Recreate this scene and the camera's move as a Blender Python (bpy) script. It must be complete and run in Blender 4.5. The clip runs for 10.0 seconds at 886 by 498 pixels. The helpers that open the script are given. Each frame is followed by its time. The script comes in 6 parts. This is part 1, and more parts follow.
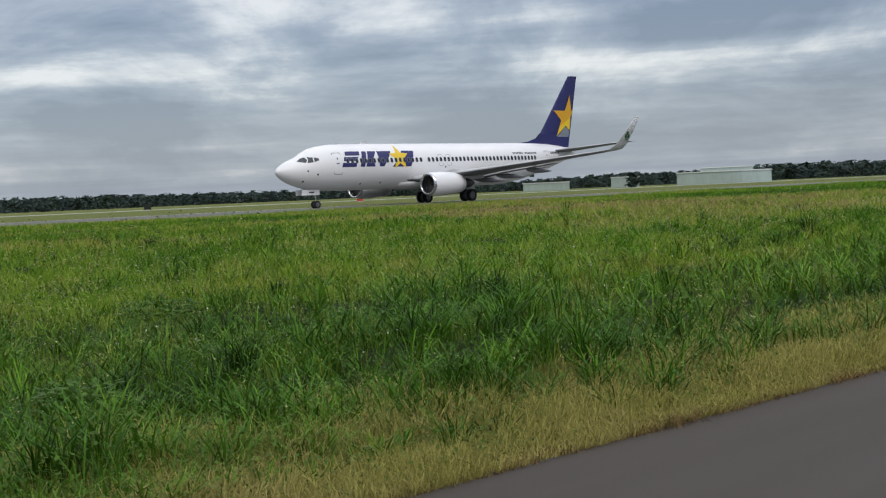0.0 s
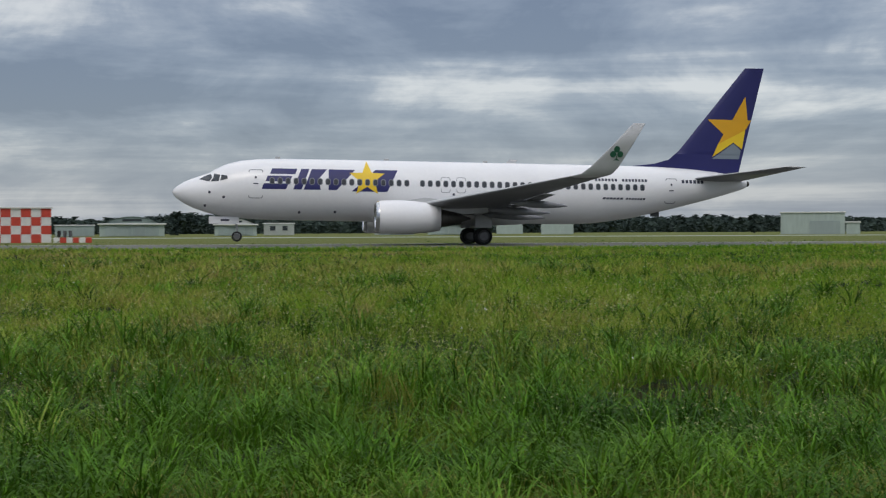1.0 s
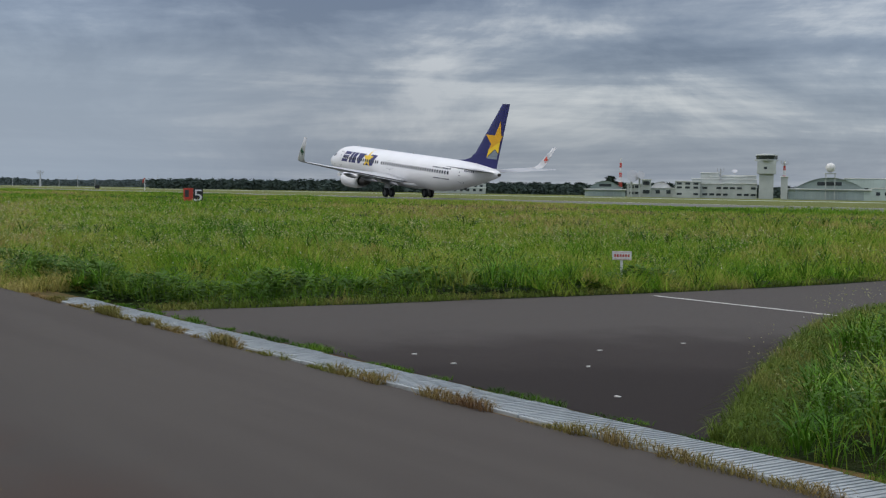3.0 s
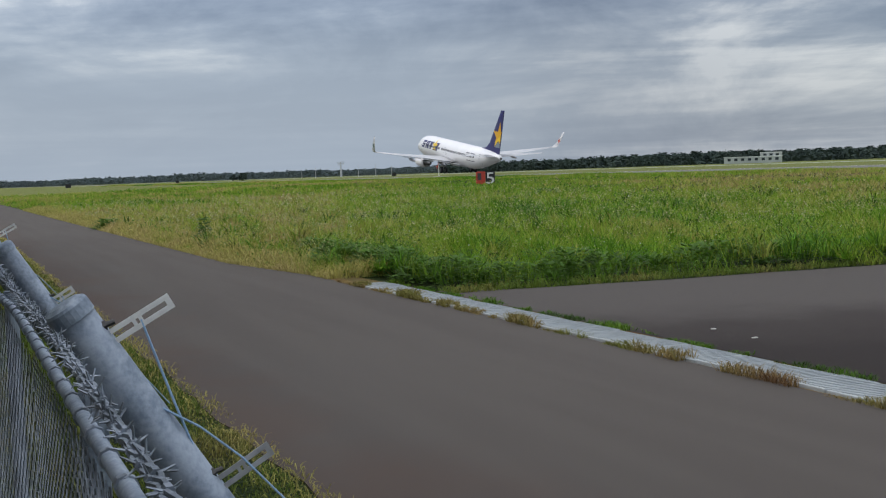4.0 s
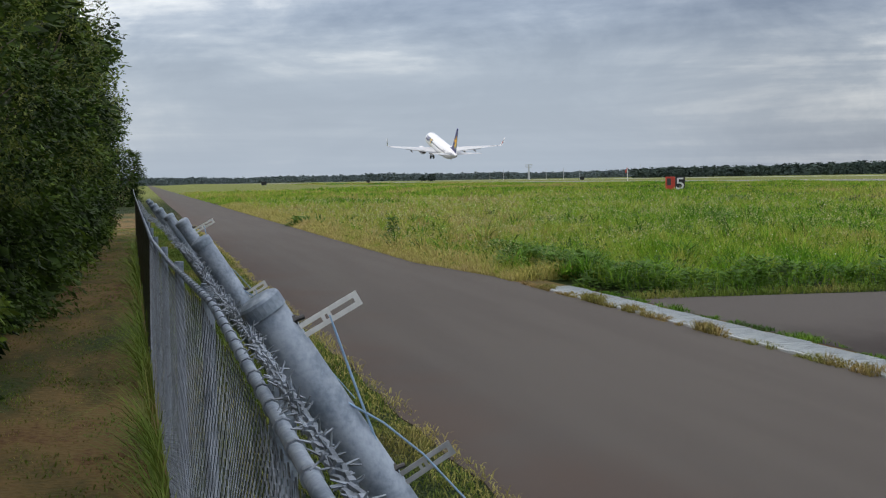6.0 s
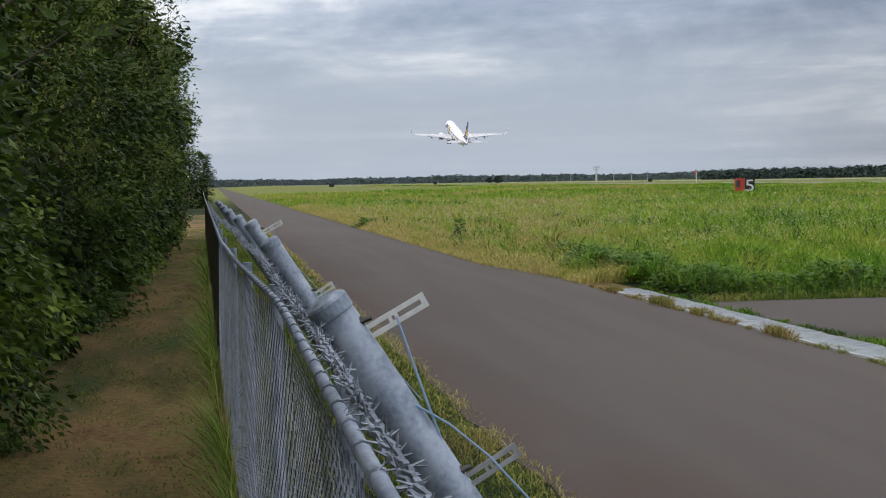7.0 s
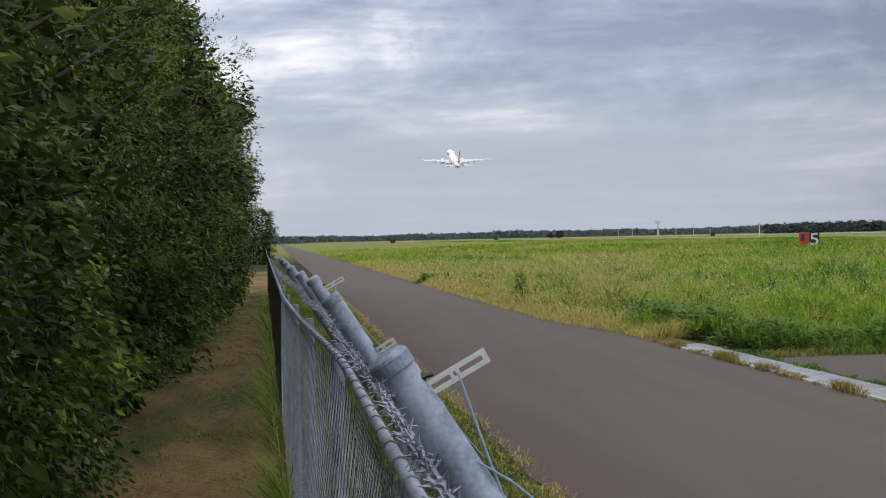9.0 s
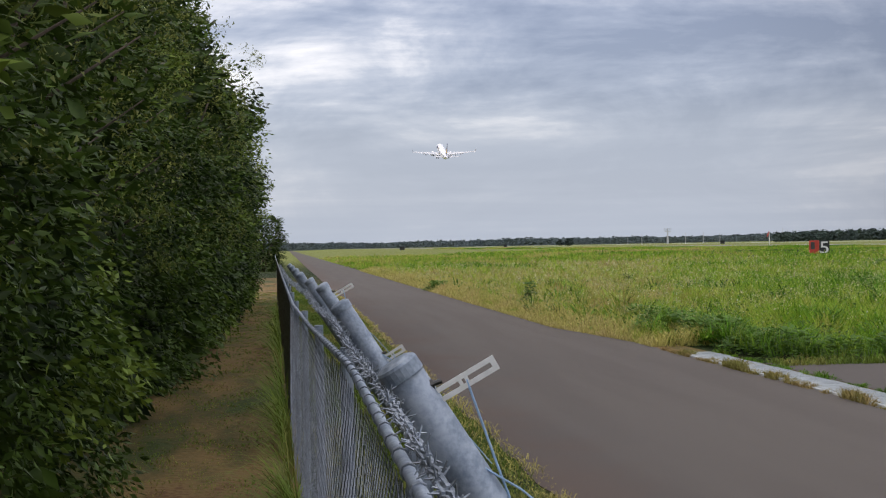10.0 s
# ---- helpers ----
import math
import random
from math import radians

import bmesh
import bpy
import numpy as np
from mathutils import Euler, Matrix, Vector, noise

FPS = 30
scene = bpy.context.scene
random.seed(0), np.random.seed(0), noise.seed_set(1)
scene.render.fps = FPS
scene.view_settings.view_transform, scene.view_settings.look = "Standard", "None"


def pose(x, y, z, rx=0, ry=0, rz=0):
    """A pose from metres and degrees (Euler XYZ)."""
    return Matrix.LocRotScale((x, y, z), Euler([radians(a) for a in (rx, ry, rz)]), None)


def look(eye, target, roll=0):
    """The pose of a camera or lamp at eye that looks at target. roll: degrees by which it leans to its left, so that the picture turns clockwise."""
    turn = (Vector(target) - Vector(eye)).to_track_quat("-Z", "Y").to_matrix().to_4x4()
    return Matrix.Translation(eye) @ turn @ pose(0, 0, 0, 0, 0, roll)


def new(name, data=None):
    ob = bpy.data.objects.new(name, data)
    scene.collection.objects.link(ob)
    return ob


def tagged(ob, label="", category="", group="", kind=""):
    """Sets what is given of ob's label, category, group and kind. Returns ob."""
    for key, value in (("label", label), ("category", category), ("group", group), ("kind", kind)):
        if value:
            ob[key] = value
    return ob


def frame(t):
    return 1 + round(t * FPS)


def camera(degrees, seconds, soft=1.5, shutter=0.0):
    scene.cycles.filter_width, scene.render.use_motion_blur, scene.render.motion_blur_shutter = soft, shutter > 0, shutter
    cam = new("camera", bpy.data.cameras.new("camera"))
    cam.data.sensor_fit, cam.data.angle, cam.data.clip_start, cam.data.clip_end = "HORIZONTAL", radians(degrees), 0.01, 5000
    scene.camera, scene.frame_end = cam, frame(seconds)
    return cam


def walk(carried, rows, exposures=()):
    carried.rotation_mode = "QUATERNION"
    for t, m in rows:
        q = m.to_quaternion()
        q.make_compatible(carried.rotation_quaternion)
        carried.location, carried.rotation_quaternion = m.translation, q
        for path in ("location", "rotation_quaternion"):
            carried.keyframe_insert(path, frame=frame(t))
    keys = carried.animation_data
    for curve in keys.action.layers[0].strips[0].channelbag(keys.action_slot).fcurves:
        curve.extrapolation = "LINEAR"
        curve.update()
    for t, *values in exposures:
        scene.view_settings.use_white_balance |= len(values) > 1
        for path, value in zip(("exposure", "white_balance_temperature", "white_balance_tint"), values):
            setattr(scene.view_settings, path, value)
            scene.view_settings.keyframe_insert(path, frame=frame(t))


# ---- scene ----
cam = camera(37.3, 10.0, soft=1.2, shutter=0.04)
EYE = Vector((0.0, 0.0, 0.876))
# seconds, yaw to the left of the runway's normal, pitch up, lean to the left
PATH = [
    (0.0, -44.99, -2.45, -2.49),
    (0.2, -39.92, -2.22, -1.58),
    (0.5, -26.61, -1.42, -2.18),
    (0.8, -15.68, -0.86, -1.10),
    (1.0, -7.87, -0.76, -0.23),
    (1.2, 1.85, -0.34, -0.66),
    (1.5, 17.26, 0.13, 0.97),
    (2.0, 34.64, -0.57, 2.50),
    (2.5, 47.28, -2.02, 1.61),
    (3.0, 56.42, -2.51, 0.92),
    (3.2, 60.42, -2.92, 0.01),
    (4.3, 70.78, -3.33, -1.51),
    (4.5, 71.80, -3.37, -0.90),
    (5.0, 73.60, -3.53, -0.76),
    (5.5, 75.39, -2.99, -1.06),
    (6.0, 77.29, -3.03, -0.93),
    (7.5, 81.11, -2.36, -0.98),
    (8.0, 81.32, -1.22, -0.91),
    (8.5, 81.11, 0.06, -1.04),
    (9.0, 82.82, -0.43, -1.24),
    (9.5, 83.02, -0.74, -1.30),
    (10.0, 83.22, -0.11, -1.07),
]


def aim(yaw, pitch, roll):
    a, p = radians(yaw), radians(pitch)
    way = Vector((-math.sin(a) * math.cos(p), math.cos(a) * math.cos(p), math.sin(p)))
    return look(EYE, EYE + way, roll)


walk(cam, [(t, aim(a, p, r)) for t, a, p, r in PATH],
     exposures=[(0.0, -0.48, 6600, 10), (1.0, -0.74, 6550, 10), (2.0, -0.88, 6450, 10), (2.5, -0.80, 6450, 10), (3.0, -0.50, 6500, 10), (3.6, -0.34, 6550, 10), (5.5, -0.16, 6750, 10), (7.5, 0.0, 6850, 14), (10.0, 0.02, 6950, 16)])

# ---- world and sun ----
def node(tree, kind, links=None, **values):
    n = tree.nodes.new(kind)
    for k, v in values.items():
        if k.startswith("i_"):
            n.inputs[k[2:].replace("_", " ")].default_value = v
        else:
            setattr(n, k, v)
    for k, v in (links or {}).items():
        tree.links.new(v, n.inputs[k])
    return n


def ramp(tree, fac, stops, mode="EASE"):
    n = tree.nodes.new("ShaderNodeValToRGB")
    n.color_ramp.interpolation = mode
    while len(n.color_ramp.elements) < len(stops):
        n.color_ramp.elements.new(0.5)
    for e, (p, c) in zip(n.color_ramp.elements, stops):
        e.position, e.color = p, (*c, 1)
    tree.links.new(fac, n.inputs["Fac"])
    return n.outputs["Color"]


def sums(tree, op, a, b=None, c=None, clamp=False):
    n = tree.nodes.new("ShaderNodeMath")
    n.operation, n.use_clamp = op, clamp
    for i, v in enumerate((a, b, c)):
        if v is None:
            continue
        if isinstance(v, (int, float)):
            n.inputs[i].default_value = v
        else:
            tree.links.new(v, n.inputs[i])
    return n.outputs[0]


def blend(tree, fac, a, b, how="MIX"):
    n = tree.nodes.new("ShaderNodeMix")
    n.data_type, n.blend_type = "RGBA", how
    for i, v in ((0, fac), (6, a), (7, b)):
        if isinstance(v, (int, float)):
            n.inputs[i].default_value = v
        elif isinstance(v, tuple):
            n.inputs[i].default_value = (*v, 1)
        else:
            tree.links.new(v, n.inputs[i])
    return n.outputs[2]


SUN_HIGH, SUN_TURN = radians(52), radians(205)
world = bpy.data.worlds.new("overcast_sky")
scene.world = world
world.use_nodes = True
wt = world.node_tree
wt.nodes.clear()
way = node(wt, "ShaderNodeTexCoord").outputs["Generated"]
split = node(wt, "ShaderNodeSeparateXYZ", {"Vector": way})
up = sums(wt, "MAXIMUM", split.outputs["Z"], 0.0)
# long banks of stratus that close up towards the horizon, with lumpier cloud above them
rise = sums(wt, "SQRT", up)
deck = node(wt, "ShaderNodeCombineXYZ", {"X": split.outputs["X"], "Y": split.outputs["Y"], "Z": sums(wt, "MULTIPLY", rise, 6.0)})
big = node(wt, "ShaderNodeTexNoise", {"Vector": deck.outputs[0]}, i_Scale=2.0, i_Detail=8.0, i_Roughness=0.56, i_Distortion=0.30)
puffs = node(wt, "ShaderNodeCombineXYZ", {"X": split.outputs["X"], "Y": split.outputs["Y"], "Z": sums(wt, "MULTIPLY", up, 2.3)})
fine = node(wt, "ShaderNodeTexNoise", {"Vector": puffs.outputs[0]}, i_Scale=6.0, i_Detail=8.0, i_Roughness=0.60, i_Distortion=0.4)
lump = sums(wt, "ADD", sums(wt, "MULTIPLY", big.outputs["Fac"], 0.56), sums(wt, "MULTIPLY", fine.outputs["Fac"], 0.44))
cloud = ramp(wt, lump, [(0.415, (0.150, 0.182, 0.272)), (0.47, (0.235, 0.275, 0.370)), (0.515, (0.35, 0.39, 0.475)), (0.545, (0.52, 0.55, 0.61)), (0.59, (0.76, 0.775, 0.80))], "LINEAR")
nishita = node(wt, "ShaderNodeTexSky", sky_type="NISHITA", sun_disc=False, sun_elevation=SUN_HIGH, sun_rotation=SUN_TURN)
veil = blend(wt, 0.04, cloud, nishita.outputs[0])
low = ramp(wt, up, [(0.0, (1, 1, 1)), (0.025, (0.62, 0.62, 0.62)), (0.09, (0, 0, 0))])
# a broad clear-edged veil lies low in the direction of take-off
down = ramp(wt, sums(wt, "MULTIPLY", split.outputs["X"], -1.0), [(0.72, (0, 0, 0)), (0.96, (1, 1, 1))])
mist = ramp(wt, up, [(0.0, (1, 1, 1)), (0.06, (0.80, 0.80, 0.80)), (0.125, (0, 0, 0))])
bank = sums(wt, "MULTIPLY", sums(wt, "MULTIPLY", down, mist), 0.92)
thick = sums(wt, "MAXIMUM", bank, sums(wt, "MULTIPLY", low, 0.62))
haze = blend(wt, thick, veil, (0.395, 0.475, 0.580))
# the deck thins overhead, out of view, where most of the light comes through
lift = ramp(wt, up, [(0.26, (1, 1, 1)), (0.70, (3.4, 3.15, 2.75))])
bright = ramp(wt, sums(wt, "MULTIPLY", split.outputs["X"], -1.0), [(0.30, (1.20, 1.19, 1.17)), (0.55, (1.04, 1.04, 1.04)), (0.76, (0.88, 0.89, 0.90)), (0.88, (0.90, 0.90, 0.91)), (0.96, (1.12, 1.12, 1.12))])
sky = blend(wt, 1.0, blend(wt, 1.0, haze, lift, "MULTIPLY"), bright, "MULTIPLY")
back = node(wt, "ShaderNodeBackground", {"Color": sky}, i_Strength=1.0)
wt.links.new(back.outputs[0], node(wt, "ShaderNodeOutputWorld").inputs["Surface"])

sun = new("sun", bpy.data.lights.new("sun", "SUN"))
sun.data.energy, sun.data.angle, sun.data.color = 0.8, radians(18), (1.0, 0.95, 0.86)
sun.matrix_basis = look((0, 0, 60), Vector((0, 0, 60)) - 10 * Vector((math.sin(SUN_TURN) * math.cos(SUN_HIGH), math.cos(SUN_TURN) * math.cos(SUN_HIGH), math.sin(SUN_HIGH))))


# ---- materials ----
def mat(name, color, rough=0.6, metal=0.0, other=None, scale=4.0, grain=60.0, bump=0.0, spread=0.35, island=0.0, spec=0.5, leaf=0.0, stretch=None, shade=None, coat=0.0):
    """Principled surface with colour variation at two scales and fine relief."""
    m = bpy.data.materials.new(name)
    m.use_nodes = True
    t = m.node_tree
    p = t.nodes["Principled BSDF"]
    pos = node(t, "ShaderNodeNewGeometry")
    if stretch:
        vec = node(t, "ShaderNodeMapping", {"Vector": node(t, "ShaderNodeTexCoord").outputs["Object"]}, i_Scale=stretch).outputs[0]
    else:
        vec = node(t, "ShaderNodeTexCoord").outputs["Object"]
    n1 = node(t, "ShaderNodeTexNoise", {"Vector": vec}, i_Scale=scale, i_Detail=5.0, i_Roughness=0.6)
    n2 = node(t, "ShaderNodeTexNoise", {"Vector": vec}, i_Scale=grain, i_Detail=3.0, i_Roughness=0.6)
    other = other or tuple(c * (1 - spread) for c in color)
    mixer = sums(t, "ADD", sums(t, "MULTIPLY", n1.outputs["Fac"], 0.7), sums(t, "MULTIPLY", n2.outputs["Fac"], 0.3))
    col = ramp(t, mixer, [(0.36, other), (0.62, color)])
    if island:
        f = ramp(t, pos.outputs["Random Per Island"], [(0.0, (1 - island,) * 3), (1.0, (1 + island,) * 3)], "LINEAR")
        col = blend(t, 1.0, col, f, "MULTIPLY")
    if shade:
        oi = node(t, "ShaderNodeObjectInfo")
        f = ramp(t, oi.outputs["Random"], [(0.0, (1 - shade,) * 3), (1.0, (1 + shade,) * 3)], "LINEAR")
        col = blend(t, 1.0, col, f, "MULTIPLY")
    t.links.new(col, p.inputs["Base Color"])
    p.inputs["Roughness"].default_value, p.inputs["Metallic"].default_value = rough, metal
    p.inputs["Specular IOR Level"].default_value = spec
    p.inputs["Coat Weight"].default_value = coat
    rr = sums(t, "ADD", sums(t, "MULTIPLY", n1.outputs["Fac"], 0.2), rough - 0.1)
    t.links.new(rr, p.inputs["Roughness"])
    if bump:
        b = node(t, "ShaderNodeBump", {"Height": n2.outputs["Fac"]}, i_Strength=0.6, i_Distance=bump)
        t.links.new(b.outputs[0], p.inputs["Normal"])
    if leaf:
        tr = node(t, "ShaderNodeBsdfTranslucent", {"Color": col})
        mx = node(t, "ShaderNodeMixShader", {1: p.outputs[0], 2: tr.outputs[0]}, i_Fac=leaf)
        t.links.new(mx.outputs[0], t.nodes["Material Output"].inputs["Surface"])
    return m


def field_mat(name, stops, rough=0.9, leaf=0.0, big_scale=0.09, island=0.25, bump=0.0, mown=None, spec=0.15):
    """Vegetation whose colour drifts over the field by the place in the world."""
    m = bpy.data.materials.new(name)
    m.use_nodes = True
    t = m.node_tree
    p = t.nodes["Principled BSDF"]
    g = node(t, "ShaderNodeNewGeometry")
    flat = node(t, "ShaderNodeMapping", {"Vector": g.outputs["Position"]}, i_Scale=(0.35, 1.0, 0.0)).outputs[0]
    n1 = node(t, "ShaderNodeTexNoise", {"Vector": flat}, i_Scale=big_scale, i_Detail=4.0, i_Roughness=0.6, i_Distortion=0.5)
    n2 = node(t, "ShaderNodeTexNoise", {"Vector": flat}, i_Scale=1.3, i_Detail=4.0, i_Roughness=0.65)
    n3 = node(t, "ShaderNodeTexNoise", {"Vector": g.outputs["Position"]}, i_Scale=14.0, i_Detail=3.0)
    f = sums(t, "ADD", sums(t, "MULTIPLY", n1.outputs["Fac"], 0.50), sums(t, "MULTIPLY", n2.outputs["Fac"], 0.38))
    f = sums(t, "ADD", f, sums(t, "MULTIPLY", n3.outputs["Fac"], 0.12))
    col = ramp(t, f, stops, "LINEAR")
    k = ramp(t, g.outputs["Random Per Island"], [(0.0, (1 - island,) * 3), (1.0, (1 + island,) * 3)], "LINEAR")
    col = blend(t, 1.0, col, k, "MULTIPLY") if island else col
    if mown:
        # mown turf takes over from the darkened ground along the field
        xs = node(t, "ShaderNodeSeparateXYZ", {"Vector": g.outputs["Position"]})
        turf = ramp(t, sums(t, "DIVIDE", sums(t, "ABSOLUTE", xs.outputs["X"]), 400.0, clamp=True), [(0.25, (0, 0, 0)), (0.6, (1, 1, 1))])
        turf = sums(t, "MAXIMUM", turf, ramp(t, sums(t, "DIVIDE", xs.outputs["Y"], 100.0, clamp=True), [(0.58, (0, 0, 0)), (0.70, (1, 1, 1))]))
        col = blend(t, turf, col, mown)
    t.links.new(col, p.inputs["Base Color"])
    p.inputs["Roughness"].default_value, p.inputs["Specular IOR Level"].default_value = rough, spec
    if bump:
        b = node(t, "ShaderNodeBump", {"Height": n3.outputs["Fac"]}, i_Strength=0.8, i_Distance=bump)
        t.links.new(b.outputs[0], p.inputs["Normal"])
    if leaf:
        tr = node(t, "ShaderNodeBsdfTranslucent", {"Color": col})
        mx = node(t, "ShaderNodeMixShader", {1: p.outputs[0], 2: tr.outputs[0]}, i_Fac=leaf)
        t.links.new(mx.outputs[0], t.nodes["Material Output"].inputs["Surface"])
    return m


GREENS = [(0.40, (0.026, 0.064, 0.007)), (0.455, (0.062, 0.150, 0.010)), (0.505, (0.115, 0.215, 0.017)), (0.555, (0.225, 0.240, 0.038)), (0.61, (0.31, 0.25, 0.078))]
# greens cut to 0.13 paint the shade between blades into the ground
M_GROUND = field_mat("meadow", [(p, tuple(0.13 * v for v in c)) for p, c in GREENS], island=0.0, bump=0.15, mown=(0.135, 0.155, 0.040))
M_GRASS = field_mat("grass_blades", GREENS, leaf=0.18, rough=0.75)
M_LUSH = field_mat("lush_blades", [(0.41, (0.017, 0.054, 0.004)), (0.47, (0.048, 0.134, 0.008)), (0.53, (0.104, 0.228, 0.015)), (0.60, (0.20, 0.232, 0.042))], leaf=0.20, rough=0.6, big_scale=0.2, island=0.55, spec=0.16)
M_OPEN = field_mat("open_field_grass", [(0.42, (0.050, 0.150, 0.010)), (0.455, (0.125, 0.275, 0.018)), (0.50, (0.240, 0.345, 0.036)), (0.54, (0.350, 0.345, 0.085)), (0.59, (0.39, 0.29, 0.13))], leaf=0.30, rough=0.8, big_scale=0.07, island=0.30)
M_DRY = field_mat("straw_grass", [(0.36, (0.24, 0.255, 0.055)), (0.50, (0.37, 0.34, 0.10)), (0.62, (0.46, 0.37, 0.16))], leaf=0.3, rough=0.8)
M_VERGE = field_mat("verge_grass", [(0.38, (0.075, 0.125, 0.018)), (0.50, (0.13, 0.185, 0.03)), (0.60, (0.25, 0.22, 0.07))], leaf=0.3, rough=0.7, big_scale=0.6)
M_RIPE = field_mat("ripening_grass", [(0.38, (0.16, 0.30, 0.026)), (0.48, (0.28, 0.40, 0.05)), (0.56, (0.38, 0.42, 0.09)), (0.64, (0.44, 0.39, 0.14))], leaf=0.3, rough=0.8, island=0.12)
M_DEAD = field_mat("dead_stalks", [(0.40, (0.16, 0.17, 0.04)), (0.50, (0.24, 0.18, 0.07)), (0.60, (0.17, 0.10, 0.05))], leaf=0.25, rough=0.9, big_scale=0.8)
M_SEED = field_mat("seed_heads", [(0.4, (0.36, 0.39, 0.17)), (0.6, (0.50, 0.47, 0.26))], leaf=0.2, rough=0.9)
M_WEED = field_mat("broad_weeds", [(0.4, (0.050, 0.115, 0.016)), (0.6, (0.100, 0.190, 0.026))], leaf=0.3, rough=0.6)
M_PATH = field_mat("worn_turf", [(0.39, (0.034, 0.048, 0.011)), (0.45, (0.080, 0.062, 0.020)), (0.52, (0.155, 0.102, 0.038)), (0.58, (0.080, 0.034, 0.016))], island=0.0, bump=0.03, big_scale=0.28)
def stained_asphalt():
    """Old pale asphalt with a darker relaid and oil-stained part towards the junction."""
    m = bpy.data.materials.new("side_asphalt")
    m.use_nodes = True
    t = m.node_tree
    s = t.nodes["Principled BSDF"]
    g = node(t, "ShaderNodeNewGeometry")
    xyz = node(t, "ShaderNodeSeparateXYZ", {"Vector": g.outputs["Position"]})
    n1 = node(t, "ShaderNodeTexNoise", {"Vector": g.outputs["Position"]}, i_Scale=0.45, i_Detail=5.0, i_Roughness=0.6)
    n2 = node(t, "ShaderNodeTexNoise", {"Vector": g.outputs["Position"]}, i_Scale=130.0, i_Detail=2.0)
    k = sums(t, "ADD", sums(t, "MULTIPLY", xyz.outputs["Y"], 0.38), sums(t, "MULTIPLY", n1.outputs["Fac"], 5.0))
    k = sums(t, "ADD", k, sums(t, "MULTIPLY", xyz.outputs["X"], -0.9))
    col = ramp(t, sums(t, "DIVIDE", k, 30.0, clamp=True), [(0.50, (0.020, 0.0150, 0.0130)), (0.58, (0.033, 0.0265, 0.0235)), (0.68, (0.070, 0.062, 0.056))])
    col = blend(t, 1.0, col, ramp(t, n2.outputs["Fac"], [(0.3, (0.75, 0.75, 0.75)), (0.7, (1.2, 1.2, 1.2))]), "MULTIPLY")
    t.links.new(col, s.inputs["Base Color"])
    s.inputs["Roughness"].default_value, s.inputs["Specular IOR Level"].default_value = 0.9, 0.2
    t.links.new(node(t, "ShaderNodeBump", {"Height": n2.outputs["Fac"]}, i_Strength=0.6, i_Distance=0.004).outputs[0], s.inputs["Normal"])
    return m


def dusty_asphalt():
    """Grey road with reddish earth washed onto its fence side and faint tyre marks."""
    m = bpy.data.materials.new("asphalt")
    m.use_nodes = True
    t = m.node_tree
    s = t.nodes["Principled BSDF"]
    g = node(t, "ShaderNodeNewGeometry")
    xyz = node(t, "ShaderNodeSeparateXYZ", {"Vector": g.outputs["Position"]})
    n1 = node(t, "ShaderNodeTexNoise", {"Vector": g.outputs["Position"]}, i_Scale=0.5, i_Detail=5.0, i_Roughness=0.6)
    n2 = node(t, "ShaderNodeTexNoise", {"Vector": g.outputs["Position"]}, i_Scale=140.0, i_Detail=2.0)
    n3 = node(t, "ShaderNodeTexNoise", {"Vector": node(t, "ShaderNodeMapping", {"Vector": g.outputs["Position"]}, i_Scale=(0.12, 1.6, 1.0)).outputs[0]}, i_Scale=1.0, i_Detail=4.0)
    col = ramp(t, n3.outputs["Fac"], [(0.35, (0.066, 0.057, 0.050)), (0.65, (0.074, 0.065, 0.057))])
    k = sums(t, "ADD", xyz.outputs["Y"], sums(t, "MULTIPLY", n1.outputs["Fac"], 3.4))
    dust = ramp(t, sums(t, "DIVIDE", k, 10.0, clamp=True), [(0.33, (1, 1, 1)), (0.52, (0, 0, 0))])
    col = blend(t, sums(t, "MULTIPLY", dust, 0.75), col, (0.070, 0.047, 0.036))
    col = blend(t, 1.0, col, ramp(t, n2.outputs["Fac"], [(0.3, (0.75, 0.75, 0.75)), (0.7, (1.2, 1.2, 1.2))]), "MULTIPLY")
    t.links.new(col, s.inputs["Base Color"])
    s.inputs["Roughness"].default_value, s.inputs["Specular IOR Level"].default_value = 0.9, 0.25
    t.links.new(node(t, "ShaderNodeBump", {"Height": n2.outputs["Fac"]}, i_Strength=0.6, i_Distance=0.004).outputs[0], s.inputs["Normal"])
    return m


M_ASPHALT = dusty_asphalt()
M_ASPHALT2 = stained_asphalt()
M_RUNWAY = mat("runway_asphalt", (0.125, 0.125, 0.108), 0.85, scale=0.05, grain=20, spread=0.2)
M_DRAIN = mat("drain_concrete", (0.33, 0.36, 0.37), 0.8, other=(0.22, 0.25, 0.26), scale=1.5, grain=50, bump=0.003)
M_LINE = mat("road_paint", (0.62, 0.61, 0.57), 0.7, scale=2, spread=0.3)
M_WHITE = mat("aircraft_white", (0.84, 0.84, 0.85), 0.34, scale=0.4, grain=6, spread=0.05, coat=0.35)
M_BLUE = mat("livery_blue", (0.012, 0.013, 0.115), 0.45, scale=1, spread=0.08, coat=0.08)
M_YELLOW = mat("livery_yellow", (0.83, 0.56, 0.02), 0.4, scale=1, spread=0.05)
M_AMBER = mat("livery_amber", (0.72, 0.37, 0.012), 0.4, scale=1, spread=0.05)
M_STARGREY = mat("livery_grey", (0.20, 0.24, 0.28), 0.4, scale=1, spread=0.05)
M_CLOVER = mat("clover_green", (0.01, 0.09, 0.045), 0.5, scale=1, spread=0.1)
M_INK = mat("lettering_dark", (0.035, 0.04, 0.07), 0.5, scale=1, spread=0.1)
